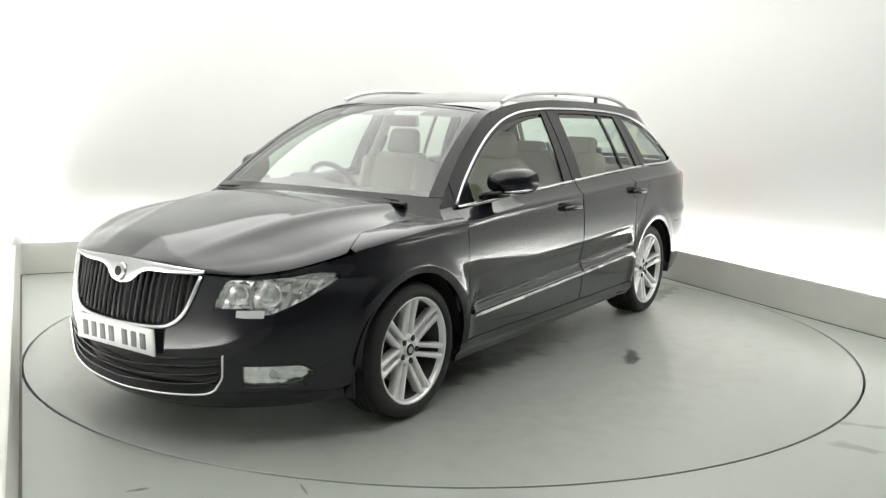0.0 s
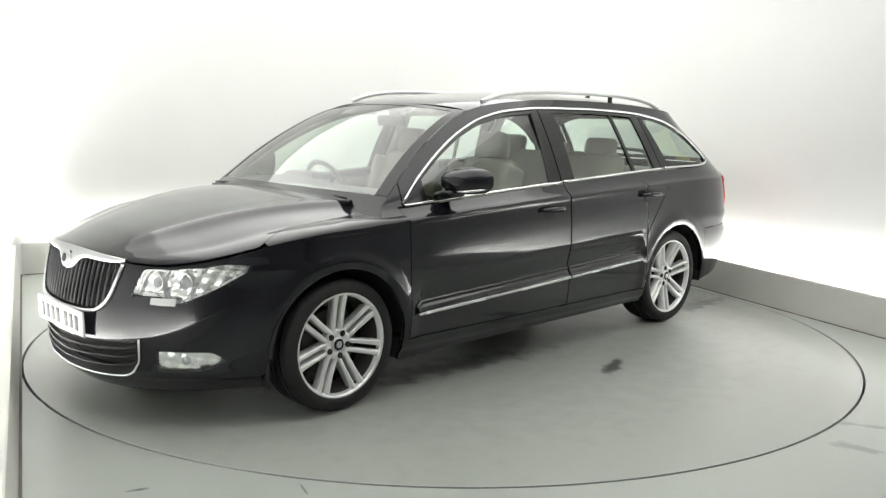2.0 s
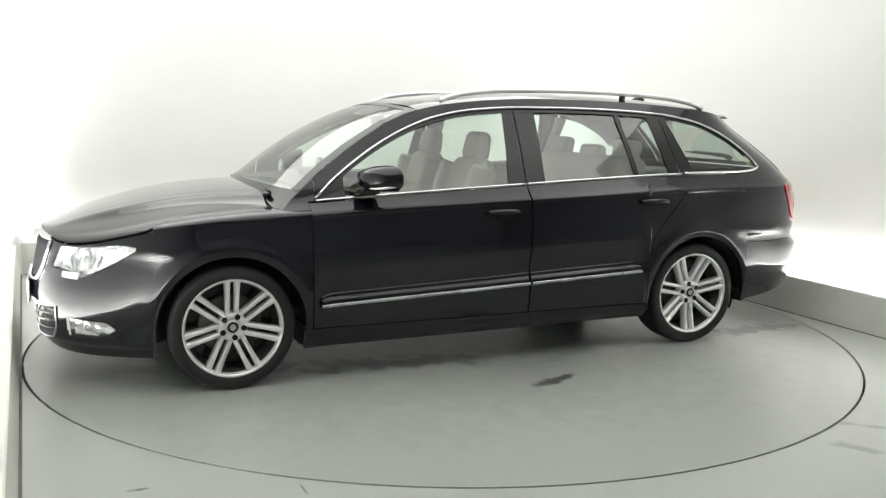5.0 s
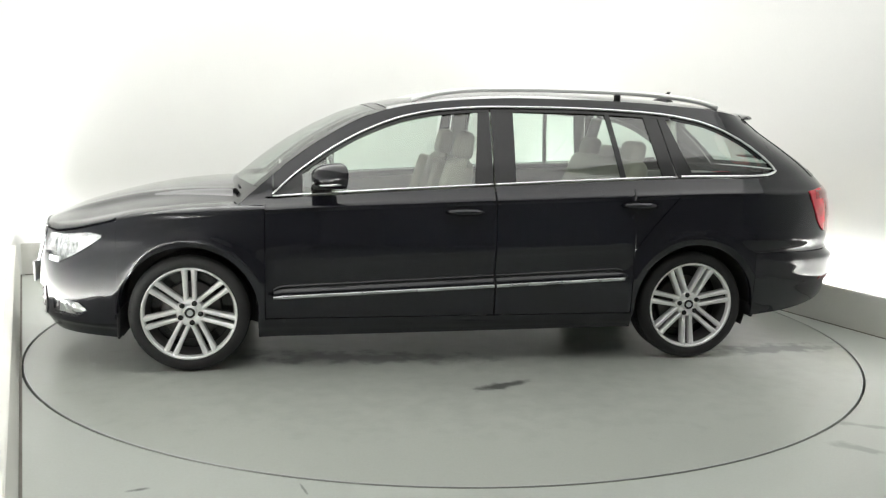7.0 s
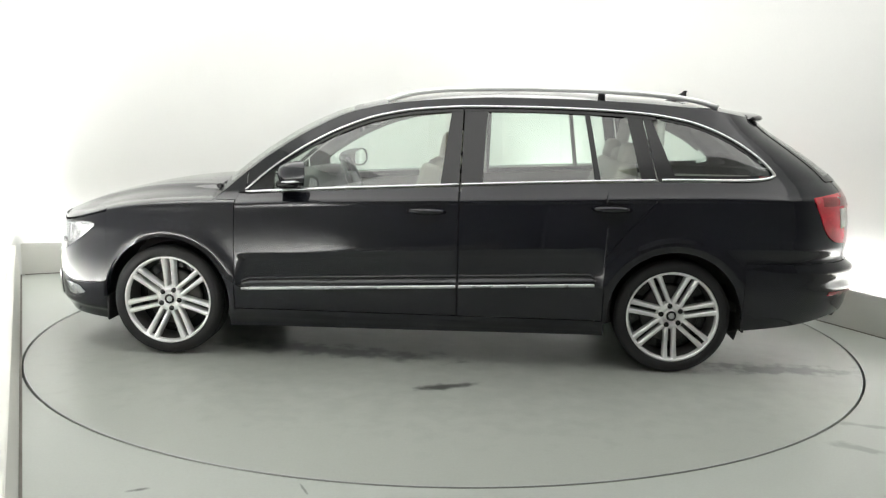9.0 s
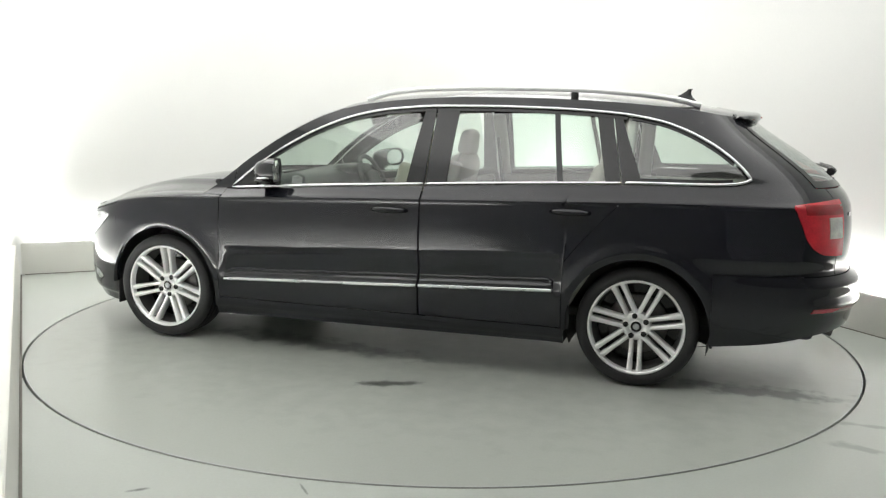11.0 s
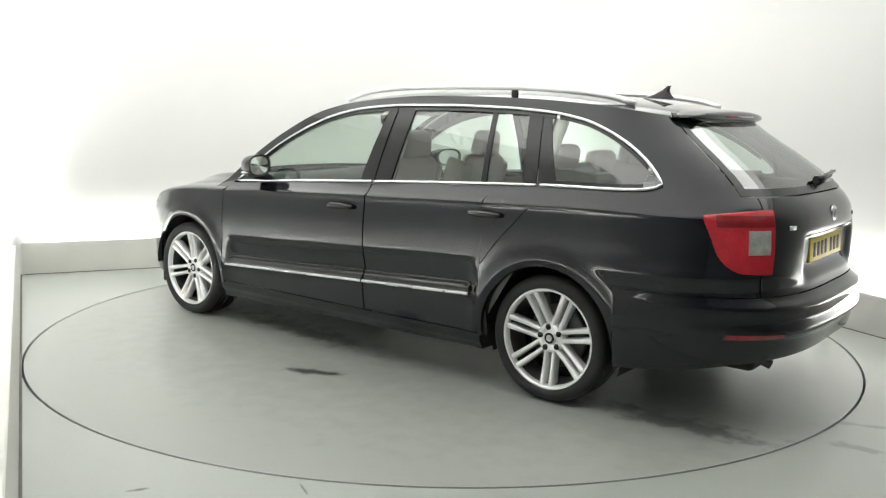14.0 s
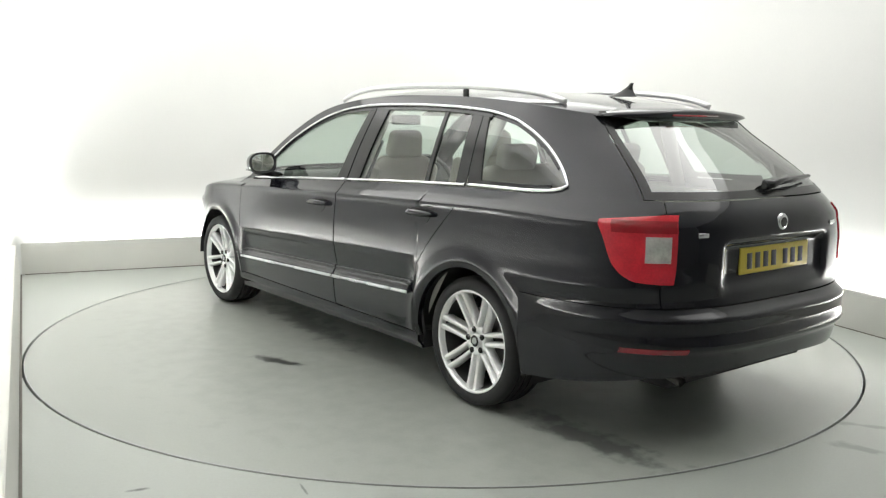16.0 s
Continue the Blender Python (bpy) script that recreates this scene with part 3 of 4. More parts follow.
    part("window_border", flip(grid(bmesh.new(), [[skin(p, z, .003) * 1 for z in (1.036, 1.050, 1.066)] for p in span(-1.975, -2.45, 14)] , 0), -1), M_BLACK, gate)
    # spoiler over the rear window
    rows = []
    for q in span(-1, 1, 32):
        y = q * .515
        x = -1.835 - .098 * (1 - abs(q) ** 2.6) ** .5
        z = 1.400 - .024 * q * q
        h = .052 * (1 - .80 * abs(q) ** 3)
        ye = q * (skin(p_at_x(-1.80, 1.352), 1.352).y - .004)
        rows.append([Vector((-1.70, ye, z + .030 - .028 * abs(q) ** 4)), Vector((-1.80, ye, z + .012 - .022 * abs(q) ** 5)), Vector((x + .020, y, z + .002)), Vector((x + .006, y, z - .004)), Vector((x, y, z - .014)), Vector((x + .002, y, z - h * .7)), Vector((x + .010, y, z - h * .92)), Vector((x + .024, y * .995, z - h)), Vector((-1.79, ye, z - h - .004))])
    bm = grid(bmesh.new(), rows, 0)
    for r in (rows[0], rows[-1]):
        bm.faces.new([bm.verts.new(v) for v in r])
    spoiler = part("spoiler", bm, M_PAINT, car)
    part("brake_light", rounded(.008, .34, .008, pose(-1.932, 0, 1.374), .002, 1), M_REDDARK, spoiler, "dark red high brake light strip")
    # wiper, badge, plate, chrome strip of the tailgate
    wiper = part("rear_wiper", tube([(-2.315, 0.02, 1.085), (-2.335, -.02, 1.09), (-2.33, -.10, 1.105), (-2.30, -.36, 1.115)], [.022, .018, .012, .007]), M_BLACK, gate, "black rear wiper arm")
    part("wiper_blade", tube([(-2.332, -.04, 1.088), (-2.325, -.20, 1.10), (-2.27, -.42, 1.11)], .007), M_BLACK, wiper)
    part("badge", flip(lathe([(.0, .012), (.03, .012), (.036, .008), (.039, 0)], 24), 1), M_CHROME, gate, "round chrome badge").matrix_local = pose(-2.398, 0, .935, 0, 0, 90)
    part("badge_inset", lathe([(.0, .0135), (.022, .0135)], 20), M_BLACK, gate).matrix_local = pose(-2.398, 0, .935, 0, 0, 90)
    for sg, y, w in ((1, .50, .05), (-1, .46, .08)):
        p = min(span(-2.05, -2.45, 160), key=lambda q: abs(wrap(q, .905).y - y))
        v, d = skin(p, .905, .002), wrap(p - .01, .905) - wrap(p + .01, .905)
        part("model_mark", flip(rounded(.005, w, .020, Matrix.Translation(v) @ pose(0, 0, 0, 0, 0, math.degrees(math.atan2(d.y, d.x)) + 90), .002, 1), sg), M_CHROME, gate, "small chrome lettering bar")
    number_plate(gate, pose(-2.377, 0, .782, 0, -3, 180), M_YELLOW, "yellow rear number plate with dark bars")
    part("exhaust_pipe", tube([(-2.10, .52, .325), (-2.26, .53, .320), (-2.33, .53, .300)], .022, cap=False), M_DISC, car, "bent steel exhaust tip")


LAMP_PS = span(1.684, 2.062, 30)
LAMP_HI = curve((1.684, .716), (1.75, .722), (1.85, .708), (1.95, .698), (2.03, .694), (2.045, .66), (2.062, .585))
LAMP_LO = curve((1.684, .700), (1.72, .668), (1.78, .622), (1.84, .586), (1.90, .560), (1.935, .562), (1.955, .585), (2.062, .584))
GRILLE_PS = span(2.118, 2.38, 24)
GRILLE_HI = curve((2.118, .716), (2.19, .722), (2.31, .731), (2.38, .734))
GRILLE_LO = curve((2.118, .708), (2.130, .64), (2.150, .565), (2.18, .520), (2.215, .500), (2.28, .490), (2.38, .486))
INTAKE_PS = span(2.025, 2.38, 20)
INTAKE_HI = curve((2.025, .395), (2.12, .385), (2.38, .352))
INTAKE_LO = curve((2.025, .300), (2.04, .262), (2.08, .236), (2.17, .222), (2.38, .205))
FOG_PS = span(1.744, 1.958, 40)
FOG_HI = curve((1.744, .322), (1.79, .350), (1.958, .352))
FOG_LO = curve((1.744, .312), (1.80, .278), (1.958, .268))
TAIL_LO = curve((-1.79, .948), (-1.81, .885), (-1.84, .80), (-1.90, .742), (-1.95, .724), (-2.05, .716))
TAIL_HI = curve((-1.79, .956), (-1.90, .968), (-2.05, .980))


def number_plate(parent, m, plate_material, label):
    plate = part("number_plate", rounded(.012, .52, .112, Matrix(), .004, 2), plate_material, parent, label)
    plate.matrix_local = m
    for y in (-.195, -.135, -.075, -.015, .075, .135, .195):
        bar = part("plate_bar", rounded(.003, .036, .066, pose(.0065, y, -.002), .001, 1), M_BAR, plate)
    return plate


def pillar(t0, b0, t1, b1):
    """A black cover over the side glass between two slanting edges, each by its top and bottom x."""
    rows = []
    for q in span(0, 1, 5):
        col = []
        for k in span(0, 1, 10):
            x = (b0 + (t0 - b0) * k) * (1 - q) + (b1 + (t1 - b1) * k) * q
            z = dlo_low(x) - .006 + (dlo_top(x) + .006 - dlo_low(x)) * k
            col.append(skin(p_at_x(x, z), z, -.004))
        rows.append(col)
    return grid(bmesh.new(), rows, .01)


def trim(door, s, ps, end):
    """What a door carries: handle, moulding, glass, chrome, inner card."""
    a, b = min(ps), max(ps)
    if end == "front":
        m0, m1, hx = -.219, .955, -.055
        glass = span(-.135, .915, 30)
    else:
        m0, m1, hx = -.955, -.235, -1.03
        glass = span(-1.205, -.335, 24)
    line = lambda x: .424 + (.955 - x) * .0425
    bm = bmesh.new()
    prof = [(0.000, -.034), (.013, -.029), (.015, .006), (.007, .012), (.006, .017), (.013, .022), (.011, .030), (.0, .034)]
    rows = []
    for x in span(m0, m1, 26):
        k = min(1, (m1 - x) / .02 + .15) if end == "front" else min(1, (x - m0) / .02 + .15)
        rows.append([skin(x, line(x) + dz * (.5 + .5 * k), o) for o, dz in prof])
    part("moulding", flip(grid(bm, rows, .01), s), M_PAINT, door)
    part("moulding_strip", flip(grid(bmesh.new(), [[skin(x, line(x) + dz, o) for o, dz in ((.013, -.034), (.018, -.031), (.019, -.024), (.014, -.021))] for x in span(m0, m1, 20)], .004), s), M_STRIP, door, "satin silver strip on the door moulding")
    # handle: a bowed grip over a flat black patch for the recess's shade
    z0 = {"front": .845, "rear": .882}[end]
    pts = [skin(hx + d, z0 + .003 * d, .004 + .034 * max(0, 1 - (d / .095) ** 4)) for d in span(-.095, .095, 14)]
    part("door_handle", flip(tube(pts, [.014 + .008 * max(0, 1 - (d / .095) ** 2) for d in span(-.095, .095, 14)], flat=.8), s), M_PAINT, door, "body-coloured grip handle with chrome edge")
    cup = [[skin(hx + .068 * math.cos(t) * k, z0 - .010 + .042 * math.sin(t) * k, .002) for k in (0.02, .5, 1)] for t in span(0, 2 * math.pi, 20)]
    part("recess_shade", flip(grid(bmesh.new(), cup, 0), s), M_BLACK, door)
    # glass, its black surround and the chrome line
    part("door_window", flip(patch(glass, lambda p: dlo_low(p) - .01, lambda p: dlo_top(p) + .004, 12, -.012, 0), s), M_GLASS, door, "clear green-tinted side window")
    lo, hi = (min(glass), max(glass))
    for (t0, b0), (t1, b1) in ((((-.165, -.12), (-.226, -.222)),) if end == "front" else (((-.236, -.232), (-.36, -.347)), ((-.885, -.945), (-.912, -.975)), ((-1.11, -1.19), (-1.19, -1.268)))):
        part("pillar_trim", flip(pillar(t0, b0, t1, b1), s), M_BLACK, door, "gloss black pillar cover")
    if end == "front":
        part("mirror_base", flip(patch(span(.80, .93, 6), lambda p: dlo_low(p) - .008, lambda p: dlo_top(p), 5, .0, .01), s), M_BLACK, door)
    part("window_seal", flip(grid(bmesh.new(), [[skin(x, dlo_top(x) - dz, -.003) for dz in (0.0, .012, .024)] for x in span(max(a, -1.268), min(b, .86), 30)], .006), s), M_BLACK, door)
    part("door_card", flip(patch(span(a + .02, b - .02, 8), lambda p: max(.30, .30 if p > -1.0 else .30 + (-1.0 - p) * 1.8), lambda p: dlo_low(p) - .005, 6, -.075, 0), s), M_CARD, door, "grey inner door lining")
    part("window_strip", flip(tube([skin(x, dlo_low(x) - .006, .004) for x in span(a, b if end == "rear" else .952, 26)], .0075, flat=1.0), s), M_CHROME, door, "chrome line along the window sill")


def windows():
    for s in (1, -1):
        # chrome arc over all side windows, round the tip
        pts = [skin(x, dlo_top(x), .003) for x in span(.955, -1.43, 60)]
        pts += [skin(p_at_x(x, dlo_top(x)), dlo_top(x), .003) for x in span(-1.45, -1.88, 24)]
        low = [skin(p_at_x(x, dlo_low(x)), dlo_low(x) - .004, .004) for x in span(-1.88, -1.29, 26)]
        part("window_arc", flip(tube(pts + low, [.0078] * len(pts) + [.0085] * len(low)), s), M_CHROME, car, "chrome arc round the side windows")
        rows = []
        for x in span(-1.275, -1.878, 24):
            rows.append([skin(p_at_x(x, z), z, -.008) for z in span(dlo_low(x) - .004, dlo_top(x), 10)])
        part("quarter_window", flip(grid(bmesh.new(), rows, 0), s), M_GLASS, car, "clear rear side window")
        part("pillar_trim", flip(pillar(-1.196, -1.274, -1.236, -1.373), s), M_BLACK, car, "gloss black pillar cover")
        rows = [[skin(p_at_x(x, z), z, -.004) for z in (dlo_top(x), dlo_top(x) - .02 - .012 * max(0, -x - 1.5))] for x in span(-1.29, -1.80, 16)]
        part("window_seal", flip(grid(bmesh.new(), rows, .006), s), M_BLACK, car)
        rows = [[skin(p_at_x(x, z), z, -.004) for z in (dlo_low(x), dlo_low(x) + .022)] for x in span(-1.29, -1.80, 16)]
        part("window_seal", flip(grid(bmesh.new(), rows, .006), s), M_BLACK, car)
    # windscreen between the pillars
    rows = []
    for k in span(0, 1, 18):
        x = 1.165 + (.335 - 1.165) * k
        k = (1.035 - x) / .70
        z = roof_edge(x)
        y = wrap(x, z).y - .004
        zm = .012 * math.sin(math.pi * max(0, k))
        rows.append([Vector((x + (.155 - .10 * k) * (1 - abs(q) ** 2.2), y * q, z + (.020 + .018 * k) * (1 - q * q) + zm * (1 - q * q))) for q in span(-1, 1, 24)])
    part("screen_corner", grid(bmesh.new(), rows[:4], 0), M_BLACK, car, "gloss black panel at the foot of the windscreen")
    rows = rows[3:]
    part("windscreen", grid(bmesh.new(), rows, 0), M_SCREEN, car, "clear sloping windscreen")
    part("screen_border", grid(bmesh.new(), [[v + Vector((0, 0, .002)) for v in r] for r in rows[-2:]], 0), M_BLACK, car)
    for q in (1, -1):
        part("screen_border", grid(bmesh.new(), [[v + Vector((.002, 0, .002)) for v in (r[-2:] if q > 0 else r[:2])] for r in rows], 0), M_BLACK, car)
    # cowl and front wipers
    rows = [[Vector((1.06 + .13 * (1 - abs(q) ** 2.2) - d, 57 * q * .01, .880 + .024 * (1 - q * q) + h)) for d, h in ((-.05, -.01), (0, 0), (.05, .015))] for q in span(-1, 1, 20)]
    part("cowl", grid(bmesh.new(), rows, .02), M_PLASTIC, car, "black plastic cowl below the windscreen")
    for y0, y1 in ((.64, -.02), (.02, -.68)):
        arm = part("front_wiper", tube([(1.195 - .10 * abs(y) ** 2, y, .950 - .05 * y * y + .004 * math.sin((y - y0) * 4)) for y in span(y0, y1, 12)], [.014, .012] + [.008] * 11), M_BLACK, car, "black wiper resting on the cowl")
        part("wiper_blade", tube([(1.17 - .10 * abs(y) ** 2, y, .962 - .05 * y * y) for y in span(y0 - .06, y1 - .01, 12)], .006), M_PLASTIC, arm)
    # roof rails and aerial
    for s in (1, -1):
        top = curve((.20, 1.424), (.14, 1.446), (.02, 1.472), (-.2, 1.492), (-.6, 1.499), (-1.0, 1.494), (-1.3, 1.477), (-1.5, 1.452), (-1.62, 1.420))
        yy = curve((.2, .575), (-.5, .60), (-1.1, .585), (-1.62, .535))
        part("roof_rail", flip(tube([(x, yy(x), top(x) + .005) for x in span(.2, -1.62, 48)], .0115, flat=1.25), s), M_RAIL, car, "polished silver roof rail")
        for x in (-.98,):
            part("rail_foot", flip(rounded(.04, .014, .04, pose(x, yy(x), top(x) - .028), .006, 2), s), M_BLACK, car)
    bm = bmesh.new()
    rows = []
    for k in span(0, 1, 10):
        w, l = .024 * (1 - k) ** 1.2 + .003, .080 * (1 - k) ** 2.0 + .012
        cx, z = -1.47 - .076 * k ** .9, 1.462 + .066 * k
        rows.append([Vector((cx + l * math.cos(t) - .02 * (1 - k), w * math.sin(t), z)) for t in span(0, 2 * math.pi, 16)])
    grid(bm, rows, 0)
    bm.faces.new([bm.verts.new(v) for v in rows[-1][:-1]])
    part("aerial", bm, M_BLACK, car, "black shark-fin roof aerial")


def fluted(ps, lo, hi, rows, depth, rise):
    """A reflector behind the skin with shallow cushion facets."""
    def at(p, k):
        z = lo(p) + (hi(p) - lo(p)) * k / rows
        wave = abs(math.sin(p * 62 + z * 18)) * .6 + abs(math.sin(z * 70 - p * 16)) * .4
        return skin(p, z, depth + rise * wave)
    return grid(bmesh.new(), [[at(p, k) for k in range(rows + 1)] for p in ps], 0)


def front_end():
    # headlamps: dark bowl, chrome reflectors, projector, clear cover
    for s in (1, -1):
        lamp = part("headlamp", flip(fluted(span(1.684, 2.062, 72), lambda p: LAMP_LO(p) - .004, lambda p: LAMP_HI(p) + .004, 26, -.036, .010), s), M_REFLECT, car, "clear headlamp with chrome reflectors")
        lo, hi = [skin(p, LAMP_LO(p) - .004) for p in LAMP_PS], [skin(p, LAMP_HI(p) + .004) for p in LAMP_PS]
        lo2, hi2 = [skin(p, LAMP_LO(p) - .004, -.040) for p in LAMP_PS], [skin(p, LAMP_HI(p) + .004, -.040) for p in LAMP_PS]
        bm = grid(bmesh.new(), [lo, lo2], 0)
        grid(bm, [hi, hi2], 0)
        part("bezel", flip(bm, s), M_REFLECT, lamp)
        for p, z, r in ((1.895, .640, .048), (1.992, .640, .040)):
            c = skin(p, z, -.020)
            n = (skin(p, z, .1) - skin(p, z)).normalized() * .55 + Vector((.45, 0, 0))
            m = Matrix.Translation(c) @ n.to_track_quat("Y", "Z").to_matrix().to_4x4()
            bm = lathe([(r * .35, -.03), (r * .62, -.028), (r * .8, -.02), (r, .006), (r * 1.06, .004)], 28)
            bmesh.ops.transform(bm, matrix=m, verts=bm.verts)
            part("reflector_bowl", flip(bm, s), M_REFLECT, lamp)
            bm = lathe([(.001, .008), (r * .25, .006), (r * .45, -.002), (r * .62, -.016)], 24)
            bmesh.ops.transform(bm, matrix=m, verts=bm.verts)
            part("projector_lens", flip(bm, s), M_LENS, lamp)
        a, b = LAMP_LO(1.945) + .008, LAMP_HI(1.945) - .006
        part("lamp_divider", flip(tube([skin(1.945 + .014 * math.sin(3 * (z - a) / (b - a)), z, -.018) for z in span(a, b, 8)], .006), s), M_SILVER, lamp)
        cover = patch(span(1.680, 2.066, 30), lambda p: LAMP_LO(p) - .007, lambda p: LAMP_HI(p) + .004, 10, .003, .006)
        part("cover", flip(cover, s), M_CLEAR, lamp, "clear polycarbonate lamp cover")
        part("washer_cap", flip(patch(span(1.905, 1.990, 8), lambda p: .548 + .10 * max(0, p - 1.96), lambda p: .578, 3, .006, .012), s), M_PLATE, car, "pale headlamp washer cap")
        fog = part("fog_lamp", flip(fluted(FOG_PS, lambda p: FOG_LO(p) - .004, lambda p: FOG_HI(p) + .004, 12, -.020, .009), s), M_REFLECT, car, "clear front fog lamp")
        part("fog_cover", flip(patch(span(1.740, 1.962, 14), lambda p: FOG_LO(p) - .008, lambda p: FOG_HI(p) + .006, 6, .003, .008), s), M_CLEAR, fog)
        bm = lathe([(.001, .010), (.012, .008), (.019, .0)], 18)
        c = skin(1.865, .312, -.012)
        bmesh.ops.transform(bm, matrix=Matrix.Translation(c) @ (skin(1.865, .312, .1) - c).to_track_quat("Y", "Z").to_matrix().to_4x4(), verts=bm.verts)
        part("fog_lens", flip(bm, s), M_LENS, fog)
    # grille: black well, upright slats, chrome surround
    full = GRILLE_PS
    rows = [[skin(p, GRILLE_LO(p) + (GRILLE_HI(p) - GRILLE_LO(p)) * k / 8, -.045) for k in range(9)] for p in full]
    rows += [[Vector((v.x, -v.y, v.z)) for v in r] for r in rows[-2::-1]]
    grille = part("grille", grid(bmesh.new(), rows, 0), M_BLACK, car, "black slatted grille with a chrome frame")
    for k in range(-11, 12):
        y = .036 * (k + .0)
        w = side_y(XF, .6)
        p = XF + math.acos(min(1, (abs(y) / w)) ** (2.3 / 2)) * 2 / math.pi
        a, b = GRILLE_LO(p) + .01, GRILLE_HI(p) - .012
        if b - a > .03:
            bm = bmesh.new()
            sg = 1 if y >= 0 else -1
            pts = []
            for z in span(a, b, 6):
                v = skin(p, z, -.006)
                pts.append(Vector((v.x, v.y * sg, v.z)))
            part("grille_slat", tube(pts, .0075), M_PLASTIC, grille)
    rim = [skin(p, GRILLE_LO(p) - .004, .006) for p in GRILLE_PS]
    rim = rim + [Vector((v.x, -v.y, v.z)) for v in rim[-2::-1]]
    part("grille_frame", tube(rim, .008, flat=1.2), M_CHROME, grille, "chrome grille frame")
    deep = curve((2.11, .008), (2.15, .016), (2.22, .024), (2.29, .028), (2.32, .042), (2.35, .084), (2.38, .098))
    bar = [[skin(p, GRILLE_HI(p) + .010 - (deep(p) + .006) * k / 5, .008 + .010 * math.sin(math.pi * k / 5)) for k in range(6)] for p in span(2.108, 2.38, 26)]
    bar += [[Vector((v.x, -v.y, v.z)) for v in r] for r in bar[-2::-1]]
    part("grille_bar", grid(bmesh.new(), bar, .012), M_CHROME, grille, "broad chrome bar with a dip for the badge")
    b = part("badge", lathe([(0, .012), (.028, .013), (.034, .009), (.038, 0)], 24), M_CHROME, grille, "round chrome badge")
    b.matrix_local = pose(2.262, 0, .690, 0, 0, -90) @ pose(0, 0, 0, 10)
    b = part("badge_inset", lathe([(0, .0142), (.021, .0142)], 20), M_BLACK, grille)
    b.matrix_local = pose(2.262, 0, .690, 0, 0, -90) @ pose(0, 0, 0, 10)
    # lower intake with slats and a chrome lip
    rows = [[skin(p, INTAKE_LO(p) + (INTAKE_HI(p) - INTAKE_LO(p)) * k / 5, -.05) for k in range(6)] for p in INTAKE_PS]
    rows += [[Vector((v.x, -v.y, v.z)) for v in r] for r in rows[-2::-1]]
    intake = part("lower_intake", grid(bmesh.new(), rows, 0), M_BLACK, car, "black lower air intake with a chrome lip")
    for ps, lo, hi, deep_in, owner in ((INTAKE_PS, INTAKE_LO, INTAKE_HI, -.051, intake), (GRILLE_PS, GRILLE_LO, GRILLE_HI, -.046, grille)):
        for s in (1, -1):
            bm = bmesh.new()
            for edge in (lo, hi):
                grid(bm, [[skin(p, edge(p), o) for o in (.0, deep_in)] for p in ps], 0)
            grid(bm, [[skin(ps[0], z, o) for o in (.0, deep_in)] for z in span(lo(ps[0]), hi(ps[0]), 3)], 0)
            part("well_side", flip(bm, s), M_PLASTIC, owner)
    for f in (.25, .5, .75):
        pts = [skin(p, INTAKE_LO(p) + (INTAKE_HI(p) - INTAKE_LO(p)) * f, -.010) for p in INTAKE_PS]
        part("intake_slat", tube(pts + [Vector((v.x, -v.y, v.z)) for v in pts[-2::-1]], .006, flat=.7), M_BLACK, intake)
    pts = [skin(2.022, z, .004) for z in span(.40, .31, 4)] + [skin(p, INTAKE_LO(p) - .004, .004) for p in INTAKE_PS]
    part("intake_lip", tube(pts + [Vector((v.x, -v.y, v.z)) for v in pts[-2::-1]], .0055), M_CHROME, intake, "thin chrome lip")
    number_plate(car, pose(2.302, 0, .432, 0, 2, 0), M_PLATE, "white front number plate with grey bars")


def rear_lamps():
    for s in (1, -1):
        ps = span(-1.793, -2.100, 26)
        lamp = part("tail_lamp", flip(patch(ps, lambda p: TAIL_LO(p) - .002, lambda p: TAIL_HI(p) + .002, 10, .006, .012), s), M_RED, car, "large red rear lamp with a clear window")
        part("clear_window", flip(patch(span(-1.972, -2.075, 8), lambda p: .80, lambda p: .900, 5, .010, .004), s), M_CLEARLAMP, lamp, "clear reversing light window")
        part("lamp_ring", flip(patch(span(-1.84, -2.096, 12), lambda p: .914, lambda p: .958, 3, .008, .003), s), M_REDDARK, lamp)


